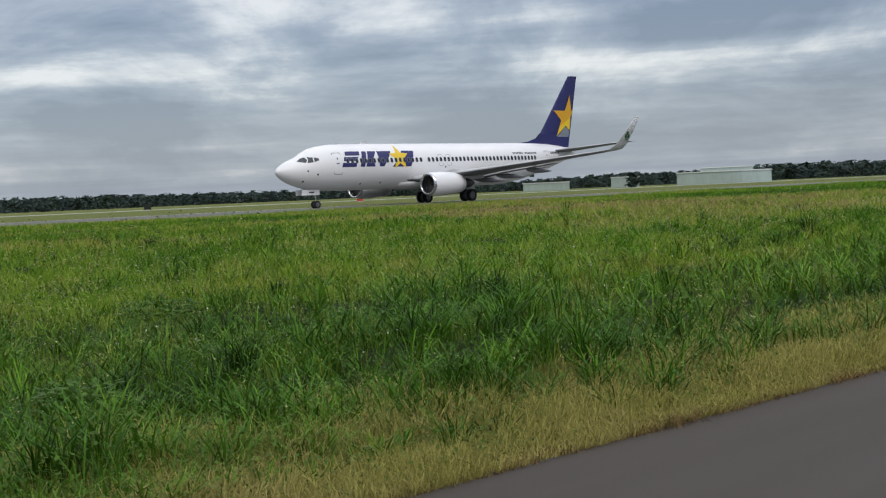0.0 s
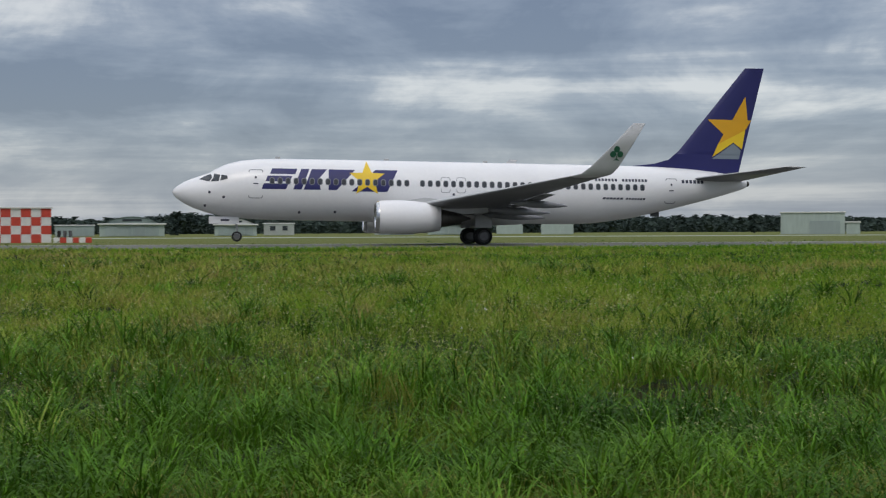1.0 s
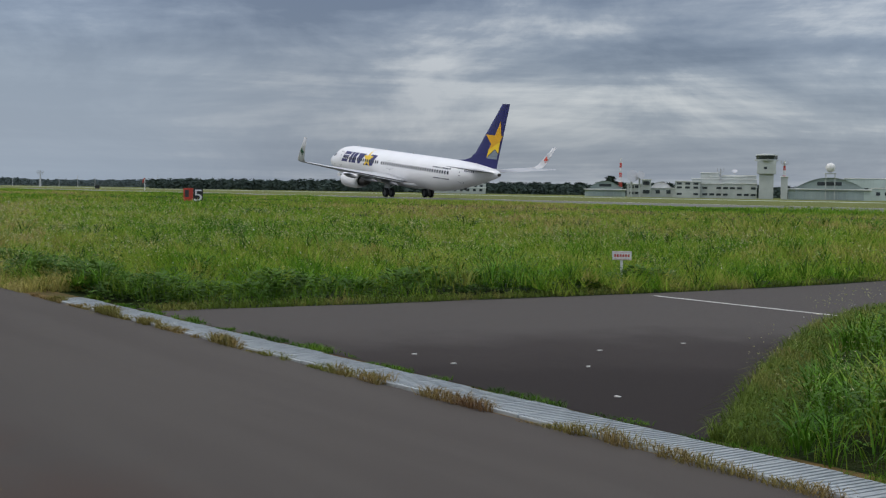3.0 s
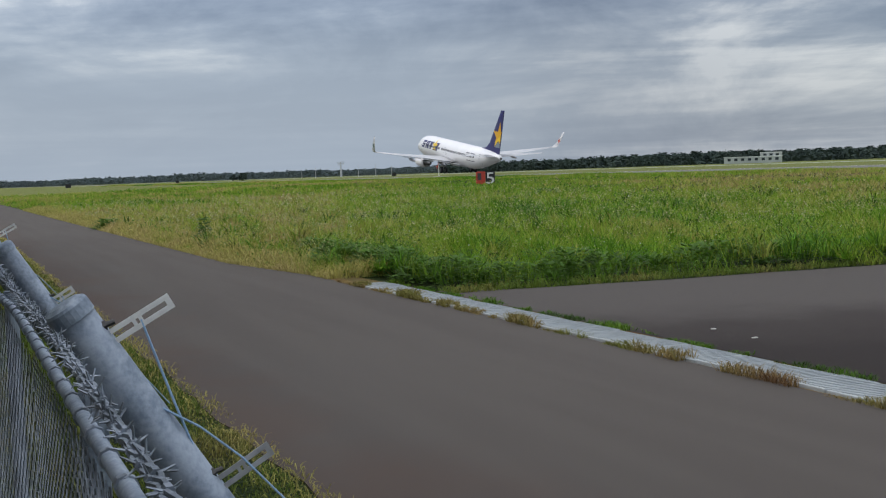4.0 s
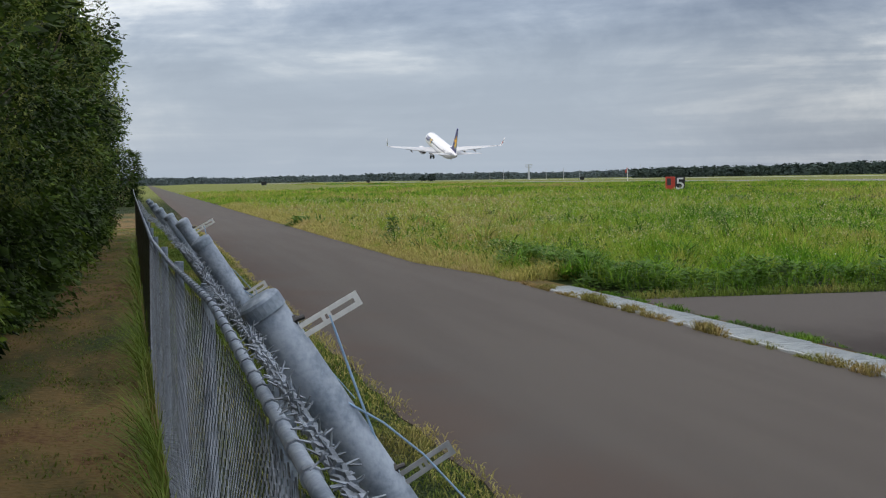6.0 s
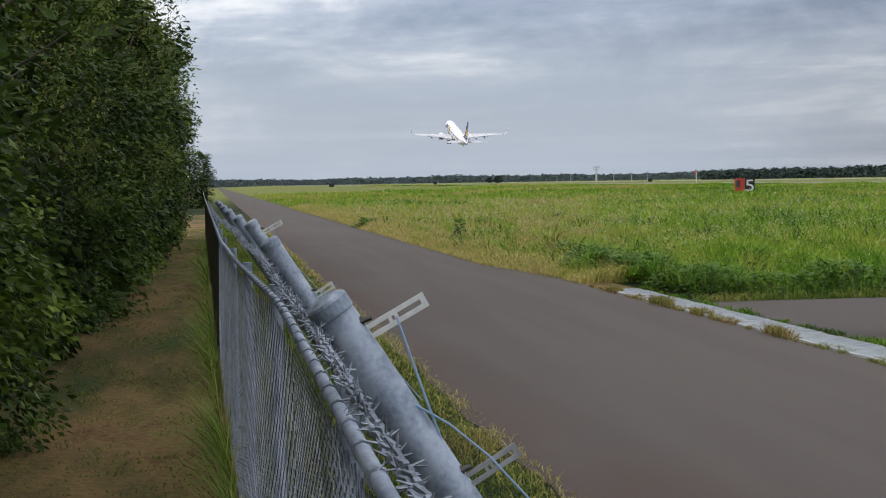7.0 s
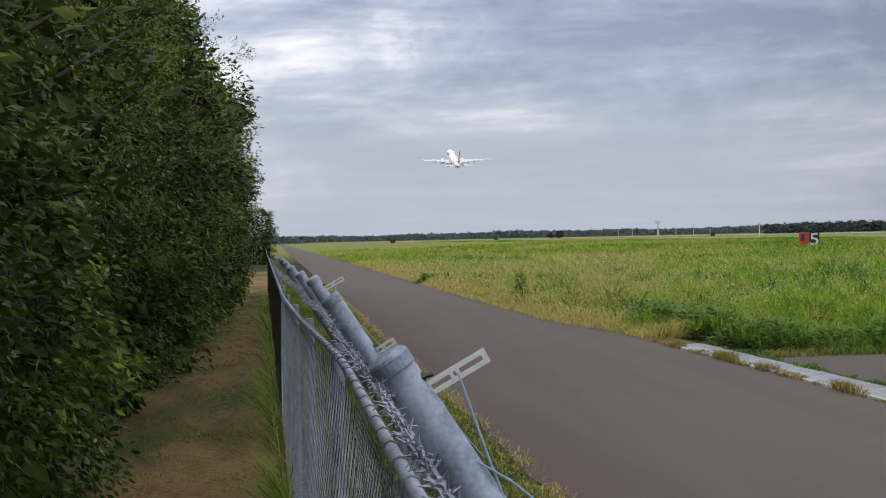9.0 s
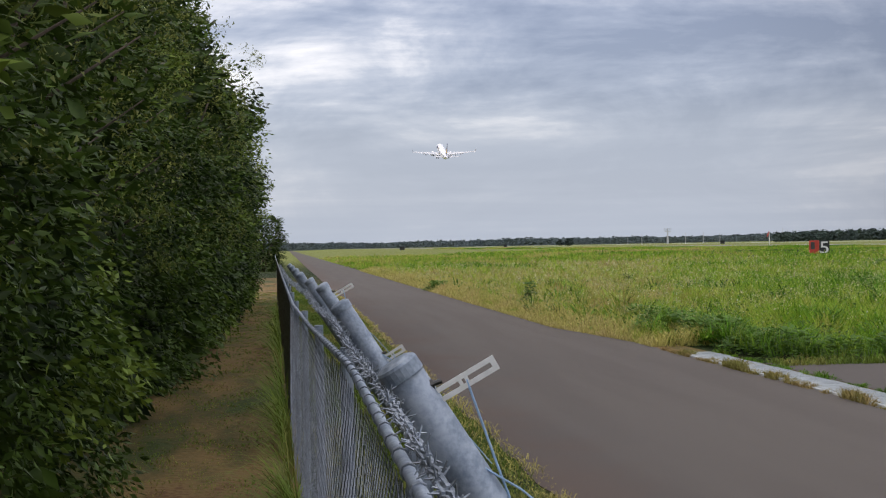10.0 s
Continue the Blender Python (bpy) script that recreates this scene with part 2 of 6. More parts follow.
M_PANE = mat("cabin_window", (0.035, 0.04, 0.05), 0.12, scale=3, spread=0.3)
M_COCKPIT = mat("cockpit_glass", (0.05, 0.06, 0.07), 0.05, scale=3, spread=0.3)
M_SEAM = mat("door_seam", (0.20, 0.21, 0.23), 0.5, scale=3, spread=0.1)
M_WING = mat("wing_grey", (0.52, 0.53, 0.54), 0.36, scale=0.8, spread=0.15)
# darker copy of the wing grey, with the underside's shade in its colour
M_WINGSHADE = mat("wing_underside_shade", (0.20, 0.205, 0.215), 0.45, scale=0.8, spread=0.2)
SKINS = [M_WING, M_WINGSHADE]
M_LET = mat("winglet_grey", (0.50, 0.51, 0.52), 0.45, scale=1.5, spread=0.1)
M_UNDER = mat("gear_bay_grey", (0.10, 0.105, 0.11), 0.6, scale=1.5, spread=0.4)
M_LIP = mat("intake_metal", (0.62, 0.63, 0.65), 0.25, metal=1.0, scale=2, spread=0.1)
M_DARKMETAL = mat("hot_metal", (0.10, 0.095, 0.09), 0.45, metal=0.8, scale=2, spread=0.3)
M_FAN = mat("fan_dark", (0.03, 0.03, 0.035), 0.4, metal=0.5, scale=2, spread=0.3)
M_TYRE = mat("tyre_rubber", (0.02, 0.02, 0.021), 0.8, scale=6, spread=0.3)
M_HUB = mat("wheel_hub", (0.16, 0.16, 0.165), 0.45, metal=0.6, scale=6, spread=0.2)
M_STRUT = mat("gear_strut", (0.50, 0.51, 0.53), 0.4, metal=0.3, scale=6, spread=0.2)
M_RED = mat("signal_red", (0.55, 0.055, 0.03), 0.6, scale=2, spread=0.2)
M_PAINT = mat("white_paint", (0.70, 0.70, 0.68), 0.6, scale=2, spread=0.15)
M_BLACK = mat("sign_black", (0.012, 0.012, 0.013), 0.6, scale=2, spread=0.2)
M_GREENWALL = mat("pale_green_cladding", (0.41, 0.49, 0.455), 0.7, scale=0.12, grain=2.0, spread=0.2, stretch=(1, 1, 0.15))
M_HANGARDOOR = mat("hangar_doors", (0.34, 0.41, 0.40), 0.7, scale=0.2, spread=0.25, stretch=(1, 1, 0.2))
M_HANGARROOF = mat("hangar_roof", (0.30, 0.37, 0.345), 0.6, scale=0.15, spread=0.25)
M_LIGHTROOF = mat("light_roof", (0.66, 0.68, 0.65), 0.5, scale=0.15, spread=0.15)
M_CONCRETE = mat("pale_concrete", (0.44, 0.475, 0.45), 0.8, scale=0.2, grain=3, spread=0.2)
M_FARGLASS = mat("dark_glazing", (0.035, 0.045, 0.05), 0.2, scale=1, spread=0.3)
# distance haze is put into these foliage colours, lightened and blued
M_HAZY_HILLS = mat("hazy_wooded_hills", (0.110, 0.138, 0.142), 0.98, other=(0.080, 0.104, 0.112), scale=0.05, grain=0.6, island=0.2, spec=0.05)
M_HAZY_WOODS = mat("hazy_far_woods", (0.055, 0.078, 0.066), 0.98, other=(0.030, 0.044, 0.042), scale=0.08, grain=1.0, island=0.35, spec=0.1)
M_BARK = mat("bark", (0.10, 0.075, 0.055), 0.9, scale=3, grain=30, bump=0.01, spread=0.5)
M_LEAF = mat("hedge_leaves", (0.062, 0.108, 0.016), 0.5, other=(0.008, 0.020, 0.005), scale=1.1, grain=6, island=0.5, leaf=0.15, spec=0.18)
M_TIP = mat("young_hedge_leaves", (0.145, 0.205, 0.030), 0.5, other=(0.050, 0.095, 0.012), scale=1.1, grain=6, island=0.4, leaf=0.2, spec=0.2)
M_YOUNG = mat("flower_sprays", (0.19, 0.21, 0.045), 0.8, other=(0.11, 0.145, 0.026), scale=0.9, grain=8, island=0.3, leaf=0.3)
M_GALV = mat("galvanised_steel", (0.32, 0.37, 0.43), 0.6, metal=0.5, other=(0.15, 0.19, 0.24), scale=10, grain=90, bump=0.0006)
M_MESH = mat("mesh_wire", (0.19, 0.215, 0.245), 0.5, metal=0.5, other=(0.045, 0.052, 0.062), scale=9, grain=60)
M_WIRE = mat("fence_wire", (0.30, 0.34, 0.39), 0.5, metal=0.7, other=(0.12, 0.14, 0.16), scale=9, grain=60)
M_DULL = mat("dull_zinc", (0.40, 0.41, 0.41), 0.5, metal=0.3, other=(0.25, 0.26, 0.27), scale=12)
M_BRACKET = mat("pale_bracket", (0.74, 0.74, 0.71), 0.5, metal=0.0, scale=10, spread=0.2)
M_STRING = mat("blue_cord", (0.30, 0.46, 0.66), 0.7, scale=20, spread=0.2)


# ---- mesh helpers ----
def mesh_of(bm, material, name="mesh", smooth=False):
    me = bpy.data.meshes.new(name)
    bm.to_mesh(me)
    bm.free()
    for m in (material if isinstance(material, (list, tuple)) else [material]):
        me.materials.append(m)
    if smooth:
        for p in me.polygons:
            p.use_smooth = True
    return me


def part(name, bm, material, parent, label="", smooth=False):
    ob = new(name, mesh_of(bm, material, name, smooth))
    ob.parent = parent
    return tagged(ob, label)


def thing(name, m, label, category, group="", kind=""):
    ob = new(name)
    ob.empty_display_size = 0.1
    ob.matrix_basis = m
    return tagged(ob, label, category, group, kind)


def whole(name, bm, material, label, category="", group="", kind="", m=None, smooth=False):
    ob = new(name, mesh_of(bm, material, name, smooth))
    if m is not None:
        ob.matrix_basis = m
    return tagged(ob, label, category, group, kind)


def add_box(bm, x0, x1, y0, y1, z0, z1, bevel=0.0, m=None):
    vs = [bm.verts.new((x, y, z)) for x in (x0, x1) for y in (y0, y1) for z in (z0, z1)]
    fs = [bm.faces.new([vs[i] for i in q]) for q in ((0, 1, 3, 2), (4, 6, 7, 5), (0, 4, 5, 1), (2, 3, 7, 6), (0, 2, 6, 4), (1, 5, 7, 3))]
    if bevel:
        es = list({e for f in fs for e in f.edges})
        r = bmesh.ops.bevel(bm, geom=es, offset=bevel, segments=2, affect="EDGES", profile=0.5)
        vs = list({v for f in r["faces"] for v in f.verts} | {v for v in vs if v.is_valid})
    if m is not None:
        bmesh.ops.transform(bm, matrix=m, verts=vs)
    return vs


def box_bm(*a, **k):
    bm = bmesh.new()
    add_box(bm, *a, **k)
    return bm


def add_tube(bm, pts, radii, n=10, caps=True):
    """A round pipe along points; radii one number or one for each point."""
    pts = [Vector(p) for p in pts]
    radii = radii if isinstance(radii, (list, tuple)) else [radii] * len(pts)
    rings = []
    for i, p in enumerate(pts):
        d = (pts[min(i + 1, len(pts) - 1)] - pts[max(i - 1, 0)]).normalized()
        a = d.cross(Vector((0, 0, 1)) if abs(d.z) < 0.9 else Vector((1, 0, 0))).normalized()
        b = d.cross(a)
        rings.append([bm.verts.new(p + radii[i] * (math.cos(2 * math.pi * k / n) * a + math.sin(2 * math.pi * k / n) * b)) for k in range(n)])
    for r, s in zip(rings, rings[1:]):
        for k in range(n):
            bm.faces.new((r[k], r[(k + 1) % n], s[(k + 1) % n], s[k]))
    if caps:
        bm.faces.new(rings[0][::-1])
        bm.faces.new(rings[-1])
    return rings


def tube_bm(pts, radii, n=10, caps=True):
    bm = bmesh.new()
    add_tube(bm, pts, radii, n, caps)
    return bm


def raw_mesh(name, co, tris, material):
    """A mesh of triangles from arrays."""
    me = bpy.data.meshes.new(name)
    me.vertices.add(len(co))
    me.vertices.foreach_set("co", np.asarray(co, np.float32).ravel())
    tris = np.asarray(tris, np.int32)
    me.loops.add(tris.size)
    me.loops.foreach_set("vertex_index", tris.ravel())
    me.polygons.add(len(tris))
    me.polygons.foreach_set("loop_start", np.arange(0, tris.size, 3, dtype=np.int32))
    me.update(calc_edges=True)
    me.materials.append(material)
    return me


# ---- ground ----
LOW = -1.07          # level of the perimeter road
def ground_z(y):
    s = min(max((y - 18) / 44, 0), 1)
    return LOW * (1 - s * s * (3 - 2 * s)) + 0.05 * math.exp(-((y - 60) / 3.2) ** 2)


def ground_np(y):
    s = np.clip((y - 18) / 44, 0, 1)
    return LOW * (1 - s * s * (3 - 2 * s)) + 0.05 * np.exp(-((y - 60) / 3.2) ** 2)


def sheet(name, xs, ys, material, label, category="", lift=0.0, kind="structure"):
    bm = bmesh.new()
    rows = [[bm.verts.new((x, y, ground_z(y) + lift)) for x in xs] for y in ys]
    for a, b in zip(rows, rows[1:]):
        for i in range(len(xs) - 1):
            bm.faces.new((a[i], a[i + 1], b[i + 1], b[i]))
    return whole(name, bm, material, label, category, kind=kind, smooth=True)


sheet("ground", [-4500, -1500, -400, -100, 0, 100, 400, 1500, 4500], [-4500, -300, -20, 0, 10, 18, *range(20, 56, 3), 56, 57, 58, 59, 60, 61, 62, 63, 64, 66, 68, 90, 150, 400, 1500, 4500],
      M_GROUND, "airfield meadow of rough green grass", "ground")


def ribbon(name, near, far, material, label, lift, category="road", skirt=0.06):
    """A paved strip between two lines of (x, y), with a thin visible edge."""
    bm = bmesh.new()
    a = [bm.verts.new((x, y, ground_z(y) + lift)) for x, y in near]
    b = [bm.verts.new((x, y, ground_z(y) + lift)) for x, y in far]
    a0 = [bm.verts.new(v.co - Vector((0, 0, skirt))) for v in a]
    b0 = [bm.verts.new(v.co - Vector((0, 0, skirt))) for v in b]
    for i in range(len(a) - 1):
        bm.faces.new((a[i], a[i + 1], b[i + 1], b[i]))
        bm.faces.new((a0[i], a0[i + 1], a[i + 1], a[i]))
        bm.faces.new((b[i], b[i + 1], b0[i + 1], b0[i]))
    bmesh.ops.recalc_face_normals(bm, faces=bm.faces)
    return whole(name, bm, material, label, category, kind="structure")


rng = random.Random(4)
def wob(x, a=0.10):
    return a * (noise.noise((x * 0.7, 3.1, 0)) + 0.6 * noise.noise((x * 2.3, 9.1, 0)))


XS = [40, 30, 20, 14] + [12 - 0.4 * i for i in range(170)] + [-60 - 12 * i for i in range(20)] + [-330, -500, -900, -1800]
def road_edge(x):
    """Field-side edge of the perimeter road, wider along the drain."""
    k = min(max((x + 30.0) / 5.0, 0), 1) * min(max((-3.0 - x) / 1.0, 0), 1)
    return 6.12 + k * 0.58


ribbon("road_perimeter", [(x, 2.0 + wob(x)) for x in XS], [(x, road_edge(x) + wob(x + 70, 0.06)) for x in XS], M_ASPHALT,
       "worn grey-brown asphalt perimeter road", 0.02)
# side road that opens onto the perimeter road and runs to the runway
MOUTH = [(6.0, -6.9), (7.05, -7.2), (8.0, -7.7), (9.2, -8.7), (11.0, -10.1), (13.0, -11.5), (15.2, -13.0), (18.0, -14.4), (25.0, -16.2), (38.0, -17.4), (70.0, -17.6)]


def side_near(y):
    return float(np.interp(y, [a for a, _ in MOUTH], [b for _, b in MOUTH]))


YS = [7.42 + 0.35 * i for i in range(45)] + [23 + 1.5 * i for i in range(11)]
ribbon("road_side", [(side_near(y) + wob(y + 30, 0.12), y) for y in YS], [(-19.1 - 1.2 * math.exp(-(y - 7) / 1.2) + wob(y + 55, 0.08), y) for y in YS], M_ASPHALT2,
       "dark asphalt side road with patches of wear", 0.02)
ribbon("runway", [(x, 66.5) for x in (3000, 300, 0, -300, -3000)], [(x, 94.5) for x in (3000, 300, 0, -300, -3000)], M_RUNWAY,
       "grey asphalt runway", 0.02, "runway")
ribbon("taxiway", [(x, 205) for x in (3000, 300, 0, -300, -3000)], [(x, 222) for x in (3000, 300, 0, -300, -3000)], M_CONCRETE,
       "pale concrete taxiway before the hangars", 0.02, "taxiway")
bm = bmesh.new()
for y0, x0, x1, w in ((17.15, -18.6, -13.6, 0.10), (28.6, -19.3, -16.6, 0.12)):
    z = ground_z(y0) + 0.024
    bm.faces.new([bm.verts.new(c) for c in ((x0, y0, z), (x1, y0, z), (x1, y0 + w, z), (x0, y0 + w, z))])
whole("road_marking", bm, M_LINE, "worn white stop lines across the side road", "marking", kind="structure")
bm = bmesh.new()
for y0 in (68.0, 93.2):
    bm.faces.new([bm.verts.new(c) for c in ((-2500, y0, 0.025), (2500, y0, 0.025), (2500, y0 + 0.9, 0.025), (-2500, y0 + 0.9, 0.025))])
whole("runway_marking", bm, M_LINE, "white runway edge lines", "marking", kind="structure")
bm = bmesh.new()
vs = [bm.verts.new((x, y, LOW + 0.012)) for x, y in ((-24, 6.3), (-2.6, 6.5), (-2.6, 7.62), (-8, 7.5), (-19, 7.45), (-24, 7.3))]
bm.faces.new(vs)
whole("gutter", bm, M_PATH, "weedy earth on both sides of the drain", "ground", kind="structure")
# ---- airliner: x runs aft from the main axle, y to starboard, z up ----
AXLE = 0.56
GEAR = 19.62
airliner = thing("airliner", pose(86.9, 86.23, AXLE), "white twin-engine jet airliner with blue fin and yellow star", "airliner")


def P(s, y, z):
    return (s - GEAR, y, z - AXLE)


# station, top, bottom, half width
HULL = [(-0.22, 3.17, 3.13, 0.02), (-0.12, 3.36, 2.92, 0.22), (0.1, 3.55, 2.72, 0.42), (0.5, 3.80, 2.45, 0.68), (1.0, 4.03, 2.20, 0.92), (1.6, 4.24, 1.98, 1.14), (2.1, 4.42, 1.83, 1.29),
        (2.7, 4.78, 1.70, 1.44), (3.3, 5.05, 1.60, 1.56), (4.2, 5.27, 1.52, 1.70), (5.4, 5.40, 1.46, 1.82), (7.0, 5.45, 1.44, 1.88), (11, 5.46, 1.43, 1.88), (16, 5.46, 1.43, 1.88),
        (21, 5.46, 1.43, 1.88), (25.5, 5.46, 1.44, 1.88), (27.5, 5.46, 1.52, 1.86), (30, 5.45, 1.88, 1.74), (32, 5.42, 2.32, 1.54), (34, 5.34, 2.82, 1.26), (36, 5.16, 3.36, 0.88),
        (37.4, 4.96, 3.78, 0.55), (38.1, 4.78, 4.02, 0.34), (38.32, 4.62, 4.14, 0.22)]


def hull_at(s):
    for a, b in zip(HULL, HULL[1:]):
        if s <= b[0]:
            k = (s - a[0]) / (b[0] - a[0])
            return [a[i] + k * (b[i] - a[i]) for i in (1, 2, 3)]
    return HULL[-1][1:]


def hull_y(s, z, off=0.0):
    """Half breadth of the body at a station and height."""
    top, bot, w = hull_at(s)
    c, h = (top + bot) / 2, (top - bot) / 2
    k = max(-0.999, min(0.999, (z - c) / h))
    return w * math.sqrt(1 - k * k) + off


def hull_bm():
    bm = bmesh.new()
    n = 40
    rings = []
    fine = []
    for a, b in zip(HULL, HULL[1:]):
        k = max(1, int((b[0] - a[0]) / 0.8))
        fine += [a[0] + (b[0] - a[0]) * i / k for i in range(k)]
    for s in fine + [HULL[-1][0]]:
        top, bot, w = hull_at(s)
        c, h = (top + bot) / 2, (top - bot) / 2
        rings.append([bm.verts.new(P(s, w * math.sin(2 * math.pi * i / n), c + h * math.cos(2 * math.pi * i / n))) for i in range(n)])
    for r, q in zip(rings, rings[1:]):
        for i in range(n):
            bm.faces.new((r[i], q[i], q[(i + 1) % n], r[(i + 1) % n]))
    bm.faces.new(rings[0])
    bm.faces.new(rings[-1][::-1])
    bmesh.ops.recalc_face_normals(bm, faces=bm.faces)
    return bm


body = part("fuselage", hull_bm(), M_WHITE, airliner, "glossy white fuselage", smooth=True)


def spans(poly, z):
    xs = []
    for (x0, z0), (x1, z1) in zip(poly, poly[1:] + poly[:1]):
        if (z0 <= z < z1) or (z1 <= z < z0):
            xs.append(x0 + (x1 - x0) * (z - z0) / (z1 - z0))
    return sorted(xs)


def add_patch(bm, poly, place, step=0.12, fine=0.4):
    """Fills a flat outline with strips and lays them on a curved skin by place(u, v)."""
    vs = sorted({round(p[1], 4) for p in poly})
    lv = []
    for a, b in zip(vs, vs[1:]):
        k = max(1, int((b - a) / step))
        lv += [a + (b - a) * i / k for i in range(k)]
    lv.append(vs[-1])
    for a, b in zip(lv, lv[1:]):
        e = (b - a) * 1e-3
        lo, hi = spans(poly, a + e), spans(poly, b - e)
        for i in range(0, min(len(lo), len(hi)) - 1, 2):
            k = max(1, int(max(lo[i + 1] - lo[i], hi[i + 1] - hi[i]) / fine))
            for j in range(k):
                q = [(lo[i] + (lo[i + 1] - lo[i]) * j / k, a), (lo[i] + (lo[i + 1] - lo[i]) * (j + 1) / k, a),
                     (hi[i] + (hi[i + 1] - hi[i]) * (j + 1) / k, b), (hi[i] + (hi[i + 1] - hi[i]) * j / k, b)]
                try:
                    bm.faces.new([bm.verts.new(place(*c)) for c in q])
                except ValueError:
                    pass


def on_hull(side, off):
    return lambda s, z: P(s, side * hull_y(s, z, off), z)


def hull_patch(name, polys, material, off, parent=None, label="", sides=(-1, 1)):
    bm = bmesh.new()
    for side in sides:
        for poly in polys:
            add_patch(bm, poly, on_hull(side, off))
    bmesh.ops.remove_doubles(bm, verts=bm.verts, dist=1e-4)
    return part(name, bm, material, parent or body, label, smooth=True)


# livery blocks: leaning bars stand in for the word mark (nose is at low stations, and the blocks lean aft)
def bar(pts, k=0.38):
    return [(s + k * (z - 3.42), z) for s, z in pts]


z0, z1 = 3.40, 4.74
MARK = [bar([(5.50, z0), (7.05, z0), (7.05, 3.76), (5.50, 3.76)]), bar([(5.55, 3.90), (7.10, 3.90), (7.10, 4.26), (5.55, 4.26)]), bar([(5.65, 4.38), (7.25, 4.38), (7.25, z1), (5.65, z1)]),
        bar([(7.50, z0), (8.02, z0), (8.02, z1), (7.50, z1)]), bar([(8.17, z0), (9.25, z0), (8.85, 4.1), (9.15, z1), (8.17, z1)]),
        bar([(9.75, z0), (10.28, z0), (10.95, z1), (9.25, z1)])]
for poly in MARK:
    for side in (-1, 1):
        hull_patch("livery_block", [poly], M_BLUE, 0.010, label="slanting dark blue livery block", sides=(side,))
for side in (-1, 1):
    hull_patch("flag_block", [bar([(11.25, 3.34), (13.55, 3.34), (13.75, 4.76), (12.3, 4.76), (11.75, 3.9)], 0.34)], M_BLUE, 0.010, label="dark blue slanted panel", sides=(side,))


def star(cs, cz, r, inner=0.40, turn=90, squeeze=1.0):
    out = []
    for i in range(10):
        a = radians(turn + 36 * i)
        k = r if i % 2 == 0 else r * inner
        out.append((cs + squeeze * k * math.cos(a), cz + k * math.sin(a)))
    return out


for side in (-1, 1):
    hull_patch("star", [star(12.22, 4.16, 1.20, 0.42)], M_YELLOW, 0.016, label="yellow five-pointed star", sides=(side,))


def round_rect(s, z, w, h, r, n=4):
    out = []
    for cx, cz, a0 in ((s + w / 2 - r, z + h / 2 - r, 0), (s - w / 2 + r, z + h / 2 - r, 90), (s - w / 2 + r, z - h / 2 + r, 180), (s + w / 2 - r, z - h / 2 + r, 270)):
        for i in range(n):
            a = radians(a0 + 90 * i / (n - 1))
            out.append((cx + r * math.cos(a), cz + r * math.sin(a)))
    return out


def ring_patch(bm, side, outer, inner, off):
    f = on_hull(side, off)
    a = [bm.verts.new(f(*p)) for p in outer]
    b = [bm.verts.new(f(*p)) for p in inner]
    for i in range(len(a)):
        j = (i + 1) % len(a)
        bm.faces.new((a[i], a[j], b[j], b[i]))


# cabin windows
PLAIN = [s for s in [6.15 + 0.508 * i for i in range(49)] if not 14.85 < s < 15.45]
for side in (-1, 1):
    for s in PLAIN:
        bm = bmesh.new()
        add_patch(bm, round_rect(s, 3.93, 0.25, 0.36, 0.10), on_hull(side, 0.020), 0.09)
        pane = part("cabin_window", bm, M_PANE, body)
        bm = bmesh.new()
        ring_patch(bm, side, round_rect(s, 3.93, 0.33, 0.44, 0.13), round_rect(s, 3.93, 0.25, 0.36, 0.10), 0.018)
        part("window_frame", bm, M_SEAM, pane)


def door(name, s, z, w, h, side, label):
    bm = bmesh.new()
    ring_patch(bm, side, round_rect(s, z, w, h, 0.14), round_rect(s, z, w - 0.09, h - 0.09, 0.11), 0.013)
    d = part(name, bm, M_SEAM, airliner, label)
    bm = bmesh.new()
    add_patch(bm, round_rect(s, z + 0.02, 0.34, 0.07, 0.03), on_hull(side, 0.015))
    add_patch(bm, round_rect(s, z + 0.42, 0.12, 0.16, 0.05), on_hull(side, 0.022))
    part("door_handle", bm, M_INK, d)


for side in (-1, 1):
    door("cabin_door", 5.12, 3.72, 0.92, 1.86, side, "outlined forward cabin door")
    door("cabin_door", 32.6, 3.75, 0.82, 1.68, side, "outlined aft cabin door")
    for s in (17.32, 18.34):
        bm = bmesh.new()
        ring_patch(bm, side, round_rect(s, 3.86, 0.62, 1.02, 0.14), round_rect(s, 3.86, 0.56, 0.96, 0.12), 0.013)
        part("overwing_exit", bm, M_SEAM, airliner, "outlined overwing exit")

# plain bars where the titles and the registration stand
def letter_bars(s0, n, w, gap, z0, z1, lean=0.0):
    return [bar([(s0 + i * (w + gap), z0), (s0 + i * (w + gap) + w, z0), (s0 + i * (w + gap) + w, z1), (s0 + i * (w + gap), z1)], lean) for i in range(n)]


for poly in letter_bars(27.3, 7, 0.15, 0.075, 4.31, 4.49) + letter_bars(29.15, 8, 0.15, 0.075, 4.31, 4.49):
    hull_patch("title_bar", [poly], M_INK, 0.012, sides=(-1,))
for poly in letter_bars(27.9, 6, 0.19, 0.05, 3.11, 3.24, 0.4) + letter_bars(29.5, 7, 0.15, 0.05, 3.11, 3.24, 0.4):
    hull_patch("type_bar", [poly], M_INK, 0.012, sides=(-1,))
for poly in letter_bars(33.35, 6, 0.19, 0.09, 4.29, 4.52):
    hull_patch("registration_bar", [poly], M_INK, 0.012, sides=(-1,))
hull_patch("service_panel", [round_rect(s, z, 0.16, 0.16, 0.05) for s, z in ((3.1, 2.85), (2.2, 3.15), (7.9, 1.95), (10.2, 2.0), (17.85, 3.25), (1.9, 2.3))], M_INK, 0.012)

